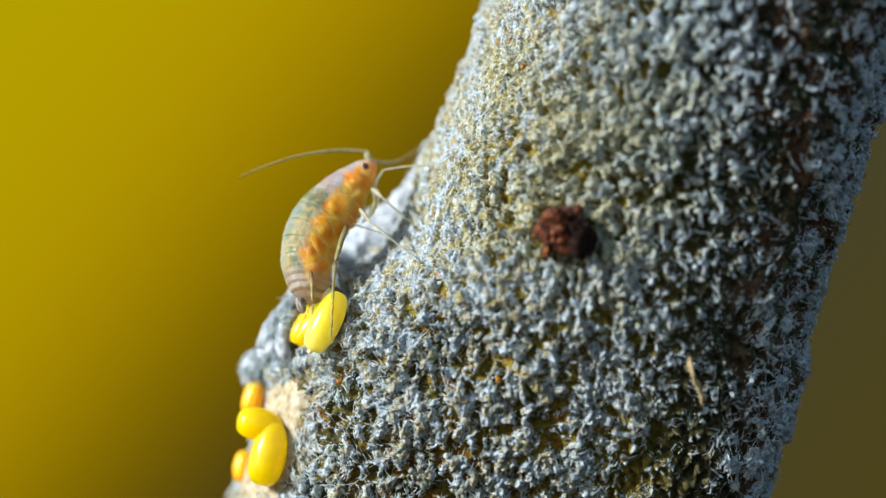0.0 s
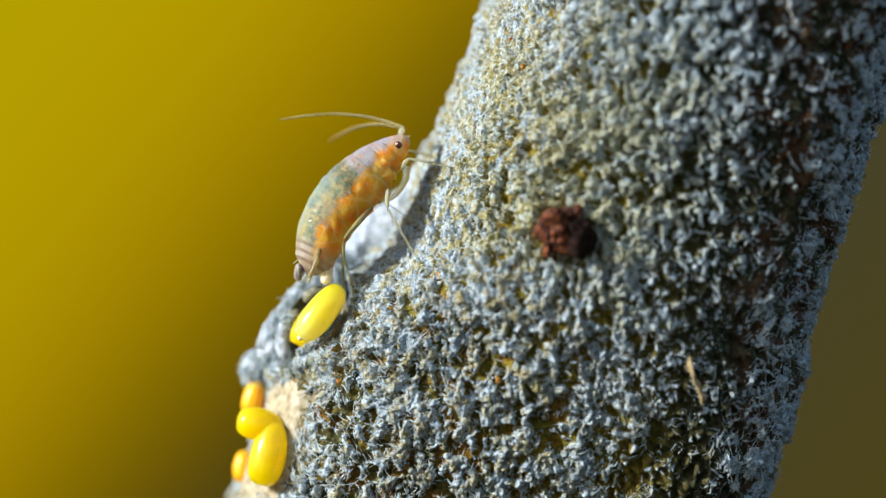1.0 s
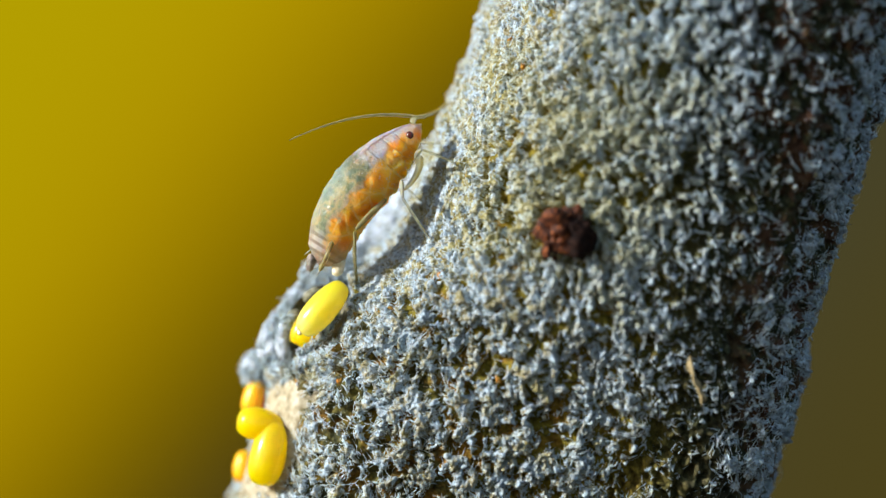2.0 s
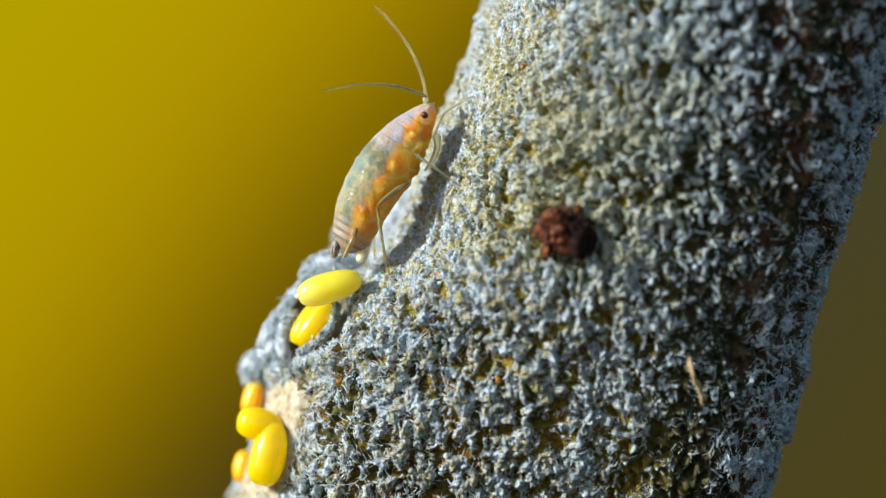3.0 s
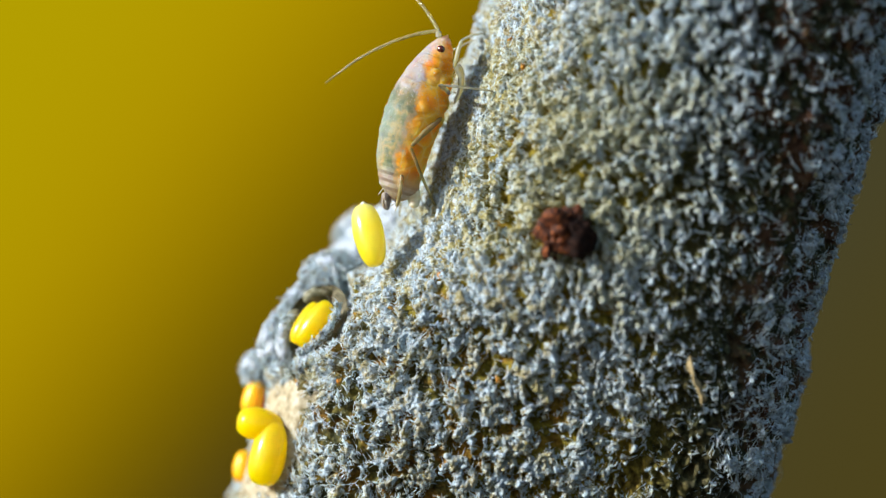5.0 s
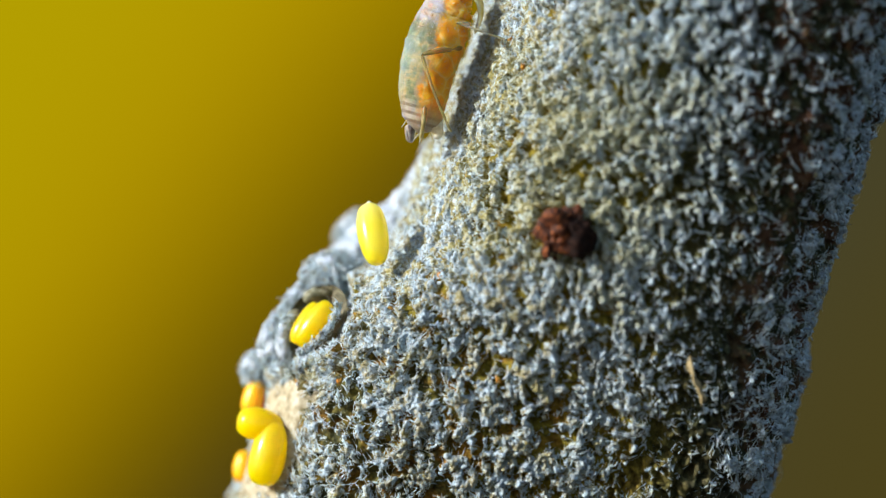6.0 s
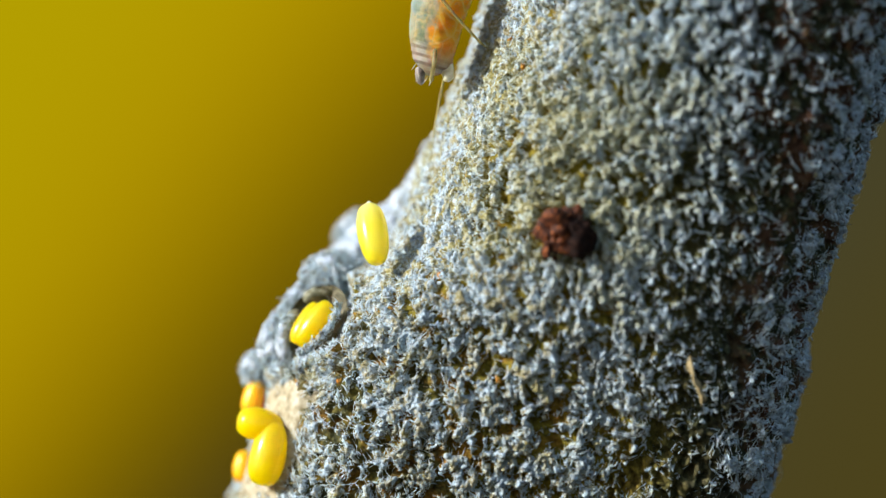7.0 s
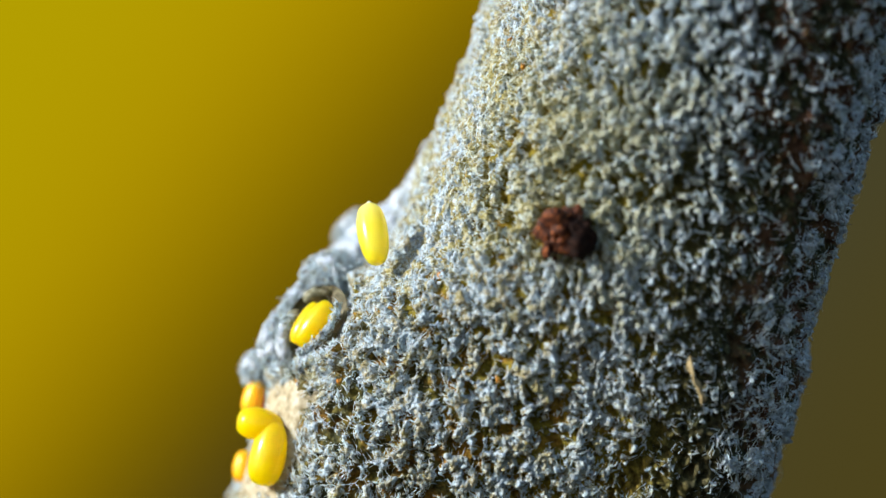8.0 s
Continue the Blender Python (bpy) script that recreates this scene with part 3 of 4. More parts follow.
def rim_parts(twig):
    """Swollen felted lobes round the bud scar, and the pale leaf scar below it."""
    rng = np.random.default_rng(8)
    lobes = (
        ("bud_cushion", [(795, 262), (744, 361), (672, 421), (632, 458), (604, 486)], 46, 46, 320, 0.0),
        ("bud_cushion", [(646, 392), (628, 405), (612, 418)], 24, 24, 400, 0.0),
        ("scar_lobe", [(600, 480), (582, 486), (566, 492)], 38, 40, 215, 0.0),
        ("scar_rim", [(545, 512), (528, 526), (516, 545), (506, 562)], 20, 18, 200, 0.0),
        ("scar_rim", [(502, 572), (487, 588), (480, 612), (482, 640)], 22, 24, 200, 0.0),
        ("scar_rim", [(512, 560), (502, 584), (499, 610), (508, 642)], 9, 13, 140, 0.0),
        ("scar_lip", [(596, 536), (596, 552), (584, 577), (566, 598), (545, 617), (528, 626)], 5, 8, 78, 0.0),
        ("scar_lip", [(578, 628), (556, 634), (536, 640), (522, 650)], 10, 13, 74, 0.4),
        ("scar_lobe", [(460, 640), (452, 656), (456, 672)], 24, 26, 240, 0.0),
        ("pit_wall", [(592, 516), (574, 515), (554, 521), (538, 534)], 8, 10, 152, 0.0),
        ("pit_wall", [(528, 548), (517, 568), (511, 592), (514, 616)], 11, 10, 146, 0.0))
    for name, line, r0, r1, deep, hug in lobes:
        path = np.array([(x, 0.0, y) for x, y in line], float)
        path[:, 1] = [front_depth(x, y) * hug + deep * (1 - hug) for x, y in line]
        path = spline(path, 34)
        v, f = tube(spline(path, 70), rounded(70, r0, r1, 0.2), 48, max(0.28 * min(r0, 26), 2.6), 15, 3)
        if name == "pit_wall":
            part(name, (to_world(v), f), PITWALL, twig, "olive-grey tissue round the eggs in the bud scar")
            continue
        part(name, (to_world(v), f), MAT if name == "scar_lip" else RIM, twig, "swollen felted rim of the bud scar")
        c = path[rng.integers(1, 33, int(r0 * 75))] + rng.normal(0, 1.2, (int(r0 * 75), 3))
        out = rng.normal(size=c.shape)
        out /= np.linalg.norm(out, axis=1)[:, None]
        r = (r0 + r1) / 2
        part("rim_felt", flakes(c + out * (r - 2), out, rng, 9, 1.3), FELT, twig, "pale bluish felt on the rim", kind="stuff")


# ---- eggs and crumbs ----
def egg_pose(x, y, d, tilt, yaw=0.0):
    """Long axis at tilt degrees above the horizontal of the picture, yaw degrees away from the lens."""
    return Matrix.Translation(P(x, y, d)) @ pose(0, 0, 0, 0, -tilt, 0) @ pose(0, 0, 0, 0, 0, yaw)


def make_eggs():
    made = []
    rows = (("egg", 541, 572, 118, 60, 84, 36, 4, "amber-yellow egg lying in the bud scar pit"),
            ("egg", 556, 574, 106, 56, 96, 44, -4, "amber-yellow egg wedged beside another in the pit"),
            ("egg", 461, 752, 130, -14, 86, 60, 8, "glossy orange-yellow egg on the pale leaf scar"),
            ("egg", 475, 803, 118, 77, 116, 64, 0, "glossy yellow egg standing on the pale leaf scar"),
            ("egg", 449, 703, 230, 75, 66, 40, 0, "egg half hidden behind the leaf scar, its shade painted deep orange"),
            ("egg", 430, 826, 290, 85, 58, 36, 0, "egg half hidden low on the scar, its shade painted deep orange"))
    for i, (name, x, y, d, tilt, ln, wd, yaw, label) in enumerate(rows):
        ob = new(name, mesh_of(name, *egg_geo(ln, wd, 0.1, seed=i), SHADED_EGG if ln < 70 else OLD_EGG))
        ob.matrix_basis = egg_pose(x, y, d, tilt, yaw)
        made.append(tagged(ob, label, "egg", "settled eggs"))
    fresh = new("fresh_egg", mesh_of("fresh_egg", *egg_geo(117, 55, 0.06, 44, 36, seed=9, lump=0.008), EGG))
    part("nib", blob_geo(6, 5, 5, 0.1, 0.8, 2, 10, 12), PALE, fresh, "white nib on the egg's end", at=pose(-58.5 * U, 0, 1.5 * U))
    tagged(fresh, "freshly laid glossy lemon-yellow egg on the felted twig", "egg")
    return fresh


def make_crumb():
    crumb = tagged(new("crumb"), "dried rust-brown crumb stuck to the felt", "debris")
    crumb.location = P(1000, 412, front_depth(1000, 412) - 22)
    rng = random.Random(11)
    part("core", blob_geo(33, 25, 37, 0.5, 0.7, 77, 40, 46), RUST, crumb, "rust-brown crust", at=pose(-14 * U, -16 * U, 4 * U))
    part("core", blob_geo(30, 23, 34, 0.5, 0.7, 78, 36, 40), RUST_SHADE, crumb, "crust side painted black as shade", at=pose(20 * U, -12 * U, -6 * U))
    for i in range(11):
        a = rng.uniform(0, 2 * math.pi)
        k = math.sqrt(rng.random())
        x, y = 40 * k * math.cos(a), 43 * k * math.sin(a)
        x, y = x - 0.3 * y, y - 0.3 * x
        r = rng.choice((6, 8, 10, 13, 16))
        at = Matrix.Translation(Vector((x * U, (-24 + 22 * k * k + rng.uniform(-3, 3)) * U, -y * U))) @ pose(0, 0, 0, rng.uniform(0, 360), rng.uniform(0, 360), 0)
        # grains to the right and below get the painted shade
        part("grain", blob_geo(r, r * 0.8, r * 0.7, 0.45, 0.8, 20 + i, 16, 18), RUST_SHADE if x > -4 and y > -24 else RUST, crumb, at=at)
    return crumb


def make_fibre():
    fibre = tagged(new("plant_fibre"), "thin frayed straw-coloured fibre caught in the felt", "fibre")
    fibre.location = P(1234, 675, front_depth(1234, 675) - 36)
    lines = ([(-14, -46), (-8, -20), (-6, 0), (2, 14), (10, 36)], [(-10, -44), (-12, -24), (-3, 2), (4, 22), (8, 44)], [(0, 10), (8, 22), (14, 30), (6, 40)], [(-7, -4), (3, 4), (6, 18), (13, 33)], [(-12, -38), (-17, -28), (-13, -14)])
    for i, line in enumerate(lines):
        path = spline([(x * U, (i - 2) * 2 * U, -y * U) for x, y in line], 22)
        part("strand", tube(path, rounded(22, 3.4 * U, 2.0 * U), 8, 0.9 * U, 6 * U, i), STRAW, fibre)
    return fibre


def make_resin():
    """Amber flecks between the flakes."""
    for i, (x, y, r) in enumerate(((864, 188, 9), (822, 370, 8), (778, 488, 9), (765, 496, 7), (928, 232, 7), (905, 78, 10), (938, 142, 9), (925, 118, 6), (668, 552, 7), (600, 676, 7), (882, 672, 7), (528, 672, 9))):
        ob = new("resin_fleck", mesh_of("resin_fleck", *blob_geo(r * 0.6, r * 0.4, r * 0.85, 0.75, 0.7, 40 + i, 14, 18), AMBER))
        ob.location = P(x, y, front_depth(x, y) + 3)
        tagged(ob, "small amber resin fleck between the felt flakes", "resin", "resin flecks")


# ---- the aphid ----
# local x runs to the head, z to the back, -y to the lens
PROFILE = np.array([(-154, -4, -14, 8), (-148, 10, -30, 22), (-130, 27, -40, 32), (-110, 37, -43, 40), (-80, 48, -43, 47), (-40, 56, -44, 51), (0, 58, -47, 52),
                    (30, 55, -48, 48), (50, 50, -46, 44), (75, 44, -43, 38), (90, 38, -39, 34), (110, 29, -35, 30), (130, 19, -29, 25), (148, 6, -21, 17), (156, -5, -14, 6)], float)


def body_loft(s0, s1, n, m, grow=1.0, cap=10.0, tail_cap=0.0, lobes=0.0, seed=0):
    """A stretch of the body between s0 and s1 with rounded ends and soft lobes on the flank."""
    s = s0 + (s1 - s0) * (0.5 - 0.5 * np.cos(np.linspace(0, np.pi, n)))
    hd, hv, w = (np.interp(s, PROFILE[:, 0], PROFILE[:, i]) for i in (1, 2, 3))
    k = np.ones(n)
    for o, c in ((s - s0, tail_cap or cap), (s1 - s, cap)):
        k *= np.sqrt(np.clip(1 - np.clip(1 - o / c, 0, 1) ** 2, 0.0005, 1))
    ang = np.arange(m) * 2 * np.pi / m
    c, hh = (hd + hv) / 2, (hd - hv) / 2
    v = np.stack([np.repeat(s[:, None], m, 1), grow * (w * k)[:, None] * np.sin(ang), c[:, None] + grow * (hh * k)[:, None] * np.cos(ang)], -1)
    nrm = np.stack([0 * v[..., 0], np.sin(ang)[None] + 0 * v[..., 0], np.cos(ang)[None] + 0 * v[..., 0]], -1)
    off = 1.3 * vnoise(v / 12, seed) + 0.6 * vnoise(v / 5, seed + 1)
    if lobes:
        d1, d2 = cells(v / np.array([27.0, 30.0, 38.0]) + 0.35 * vnoise(v / 17, 50)[..., None], 33)
        low = np.clip((14 - v[..., 2]) / 24, 0, 1)
        off = off + lobes * low * (np.clip((d2 - d1) * 2.2, 0, 1) - 0.6)
    v = v + nrm * (off * k[:, None])[..., None]
    faces = grid_faces(n, m, True).tolist()
    faces += [list(range(m - 1, -1, -1)), [(n - 1) * m + i for i in range(m)]]
    return v.reshape(-1, 3) * U, faces


# rings of the abdomen, and the share of the body's bend that each has taken
SEGMENTS = ((-154, -101), (-112, -69), (-80, -41), (-52, -13), (-24, 17), (6, 66))
JOINTS = ((-107, 0.08), (-75, 0.20), (-47, 0.24), (-19, 0.24), (11, 0.24))

HIPS = {"fore": (104, 14, -38), "mid": (58, 20, -44), "hind": (14, 24, -44)}
BONES = {("fore", -1): (52, 92), ("mid", -1): (62, 112), ("hind", -1): (88, 150), ("fore", 1): (52, 92), ("mid", 1): (62, 112), ("hind", 1): (94, 182)}
ANTENNA_AT = {-1: (148, -9, 4), 1: (148, 9, 4)}
ROOT = 12


def make_leg(aphid, kind, side):
    """Thigh with a shin that carries a foot; both lie along their own x."""
    a, b = BONES[kind, side]
    skin = STRAWY if kind == "hind" else LIMB
    thick = (0.86 if kind == "hind" else 0.68) * (0.72 if side > 0 else 1.0)
    n = 26
    t = np.linspace(0, 1, n)
    rad = rounded(n, 1, 1, 0.1) * (3.9 + 2.2 * np.sin(np.pi * t ** 0.8)) * thick * U
    leg = part("leg", tube(spline([(0, 0, 0), (a * U * 0.5, 0, 2 * U), (a * U, 0, 0)], n), rad, 12, 0.5 * U, 8 * U, 2), skin, aphid, "clear straw-coloured leg" if kind == "hind" else "clear whitish leg")
    rad = rounded(n, 1, 1, 0.05) * np.interp(t, (0, 0.06, 0.5, 1), (4.0, 3.4, 3.1, 2.8)) * thick * U
    shin = part("shin", tube(spline([(0, 0, 0), (b * U * 0.45, 0, 2.5 * U), (b * U * 0.86, 0, 0)], n), rad, 10, 0.4 * U, 7 * U, 3), skin, leg)
    foot = np.array([(b * 0.84, 0, 0), (b * 0.93, 0, -1), (b, 0, -4)]) * U
    v, f = tube(spline(foot, 10), rounded(10, 3.0, 2.2) * U * thick, 8)
    me = mesh_of("foot", v, f, skin)
    both = bmesh.new()
    both.from_mesh(shin.data)
    both.from_mesh(me)
    for fc in both.faces:
        fc.smooth = True
    both.to_mesh(shin.data)
    both.free()
    return leg, shin


def make_antenna(aphid):
    n = 60
    base = part("antenna", tube(spline([(0, 0, 0), (9 * U, 0, 0), (ROOT * U, 0, 0)], 14), rounded(14, 5.6, 4.2, 0.25) * U, 12, 0.4 * U, 6 * U, 1), LIMB, aphid, "long thin jointed antenna")
    t = np.linspace(0, 1, n)
    x = -2 + 236 * t
    z = -20 * 4 * t * (1 - t) * (1 - 0.25 * t)
    rad = np.interp(t, (0, 0.3, 0.6, 1), (3.6, 2.9, 2.1, 0.8)) * (1 - 0.16 * np.clip(np.cos(t * 2 * np.pi * 5), 0, 1) ** 8)
    whip = part("flagellum", tube(np.stack([x, 0 * x, z], -1) * U, rad * U, 9, 0.3 * U, 5 * U, 2), STRAWY, base)
    return base, whip


def make_aphid():
    aphid = tagged(new("aphid"), "translucent orange and grey-green aphid climbing the felted twig", "insect")
    rear = []
    for i, (s0, s1) in enumerate(SEGMENTS):
        rear.append(part("abdomen_segment", body_loft(s0, s1, 44, 72, 1.0 + 0.004 * (i % 2), 5, 0.0 if i else 26, 3.2, 1), SKIN, aphid, "swollen abdomen ring, grey-green above and orange below"))
    fore = [part("thorax", body_loft(24, 72, 60, 64, 1.007, 8, 0.0, 6.0, 4), SKIN, aphid, "pinkish-orange hind thorax plate"),
            part("thorax", body_loft(58, 100, 56, 64, 1.006, 8, 0.0, 6.0, 7), SKIN, aphid, "pinkish-orange fore thorax plate"),
            part("collar", body_loft(88, 120, 44, 60, 1.02, 8, 0.0, 4.0, 9), SKIN, aphid, "greyish collar behind the head"),
            part("head", body_loft(100, 158, 60, 60, 1.0, 18, 0.0, 2.0, 11), SKIN, aphid, "rounded pale head with orange cheeks")]
    head = fore[3]
    for side in (-1, 1):
        part("eye", blob_geo(6.8, 4.5, 6.8, 0.05, 0.6, 3, 14, 18), EYE_RED, head, "dark red compound eye", at=pose(129 * U, side * 23.8 * U, -6 * U))
        tip = np.array([(-100, 34, -6), (-128, 40, -12), (-162, 38, -15)], float)
        tip[:, 1] *= side
        part("cornicle", tube(spline(tip * U, 20), rounded(20, 4.6, 3.4, 0.06) * U, 14, 0.3 * U, 6 * U, 4), STRAWY, aphid, "glassy tube on the rear back")
    v, f = tube(spline(np.array([(112, 0, -40), (96, 0, -54), (70, 0, -60), (44, 0, -58)]) * U, 20), rounded(20, 8, 3) * U, 12)
    fore.append(part("beak", (v, f), LIMB, aphid, "slender beak folded under the head"))
    v, f = tube(spline(np.array([(-140, 0, 8), (-158, 0, 6), (-172, 0, 0)]) * U, 14), rounded(14, 11, 6, 0.25) * U, 12, 0.8 * U, 6 * U, 4)
    part("tail_lobe", (v, f), TAIL, aphid)
    v, f = tube(spline(np.array([(-118, 0, -30), (-140, 0, -40), (-154, 0, -46)]) * U, 16), rounded(16, 15, 8, 0.3) * U, 18, 1.5 * U, 10 * U, 4)
    part("vent", (v, f), PALE, aphid, "pale translucent tip of the belly")
    fore.append(part("knob", blob_geo(5, 3, 3.5, 0.4, 0.6, 5, 12, 14), PALE, aphid, "small pale knob on the collar", at=None))
    for vert in fore[-1].data.vertices:
        vert.co += Vector((100, -14, 25)) * U
    rng = random.Random(4)
    for i in range(12):
        s, side = rng.uniform(-160, -128), rng.choice((-1, 1))
        h0 = rng.uniform(-20, 20)
        w = rng.uniform(4, 26) * side
        a = (s, w * 0.6, h0)
        b = (s - rng.uniform(12, 20), w * 0.9, h0 + rng.uniform(-4, 9))
        part("bristle", tube(spline(np.array([a, b]) * U, 5), rounded(5, 1.4, 0.8, 0.1) * U, 6), LIMB, aphid)
    for i in range(6):
        s = rng.uniform(-130, 66)
        roll = rng.uniform(-1.1, 0.35)
        hd, w = float(np.interp(s, PROFILE[:, 0], PROFILE[:, 1])), float(np.interp(s, PROFILE[:, 0], PROFILE[:, 3]))
        a = np.array((s, w * math.sin(roll), (hd - 4) * math.cos(roll)))
        b = a + np.array((-5, 6 * math.sin(roll), 7 * math.cos(roll)))
        ring = max(k for k, (s0, s1) in enumerate(SEGMENTS) if s >= s0)
        part("bristle", tube(spline(np.array([a, b]) * U, 5), rounded(5, 0.8, 0.5, 0.1) * U, 6), LIMB, rear[ring])
    legs = {}
    for kind in ("fore", "mid", "hind"):
        for side in (-1, 1):
            legs[kind, side] = make_leg(aphid, kind, side)
    feelers = {side: make_antenna(aphid) for side in (-1, 1)}
    return aphid, rear, fore, legs, feelers


twig = twig_parts()
rim_parts(twig)
pit_lining(twig)
scar_pad(twig)
part("felt", felt_geo(9000, (-122, 102), (-30, 910), 7, 2.0, 1, not_bare), FELT, twig, "whitish crumbled wax felt", kind="stuff")
part("felt", felt_geo(46000, (-122, 102), (-30, 910), 10.5, 0.9, 5, not_bare), FELT, twig, "whitish curled wax threads", kind="stuff")
part("felt", felt_geo(16000, (-85, 60), (440, 910), 13, 0.75, 6, not_bare), FELT, twig, "whitish curled wax threads", kind="stuff")
part("felt", felt_geo(9000, (-122, 102), (-30, 910), 11, 2.2, 9, not_bare), FELT, twig, "broad pale wax flakes", kind="stuff")
part("felt", felt_geo(9000, (-105, -40), (-30, 500), 9, 1.2, 11, not_bare), FELT, twig, "whitish curled wax threads", kind="stuff")
part("felt", felt_geo(4000, (100, 260), (-30, 910), 18, 5, 2), FELT, twig, "whitish crumbled wax felt", kind="stuff")
part("felt", felt_geo(5000, (-180, 180), (-860, -30), 18, 5, 3), FELT, twig, "whitish crumbled wax felt", kind="stuff")
part("felt", felt_geo(5000, (-180, 180), (910, 1860), 18, 5, 4), FELT, twig, "whitish crumbled wax felt", kind="stuff")
make_crumb()
make_fibre()
make_resin()
fresh_egg = make_eggs()
aphid, rear_parts, fore_parts, legs, feelers = make_aphid()

# ---- what moves ----
# tip of the near cornicle (x, y), heading of the body, bend of the fore body, depth
BODY = ((0.0, 553, 547, 86.5, -31), (0.2, 553, 545, 85.5, -33), (0.4, 554, 537, 82, -31), (0.6, 553, 526, 77.5, -28), (0.8, 548, 508, 69.5, -21), (1.0, 545, 497, 62, -13), (1.2, 549, 493, 60, -9.5), (1.5, 552, 487, 58.5, -9),
        (1.7, 558, 487, 60.4, -9), (2.2, 570, 474, 57, -5), (2.8, 590, 457, 54.6, 0), (3.0, 608, 457, 58.7, 0), (3.2, 630, 455, 65, 0), (3.5, 648, 453, 68.3, 0), (3.8, 652, 448, 68, 0),
        (4.0, 653, 445, 67.5, 0), (4.2, 665, 432, 69, 0), (4.5, 683, 416, 72, 0), (4.7, 689, 401, 72, 0), (5.2, 711, 342, 73, 0), (5.8, 736, 263, 74, 0), (6.0, 744, 247, 74.5, 0), (6.3, 743, 215, 74, 0), (6.5, 741, 191, 74.5, 0),
        (6.8, 752, 165, 74.5, 0), (7.0, 762, 145, 74, 0), (7.3, 783, 95, 72, 0), (7.5, 800, 62, 71, 0), (7.7, 814, 25, 70, 0), (8.0, 850, -60, 68, 0))
EGG_ROWS = ((0.0, 577, 570, 63), (0.5, 575, 570, 63), (0.7, 571, 561, 57), (1.0, 568, 553, 52), (1.7, 568, 551, 52), (2.2, 574, 540, 44), (2.8, 583, 517, 26), (3.0, 583, 509, 17), (3.2, 587, 494, 0), (3.4, 594, 484, -12),
            (3.5, 597, 480, -18), (3.7, 602, 469, -34), (4.0, 608, 459, -48), (4.2, 620, 450, -54), (4.5, 641, 432, -66), (4.7, 647, 421, -73), (5.2, 656, 416, -79), (5.8, 660, 415, -81), (8.0, 660, 415, -81))
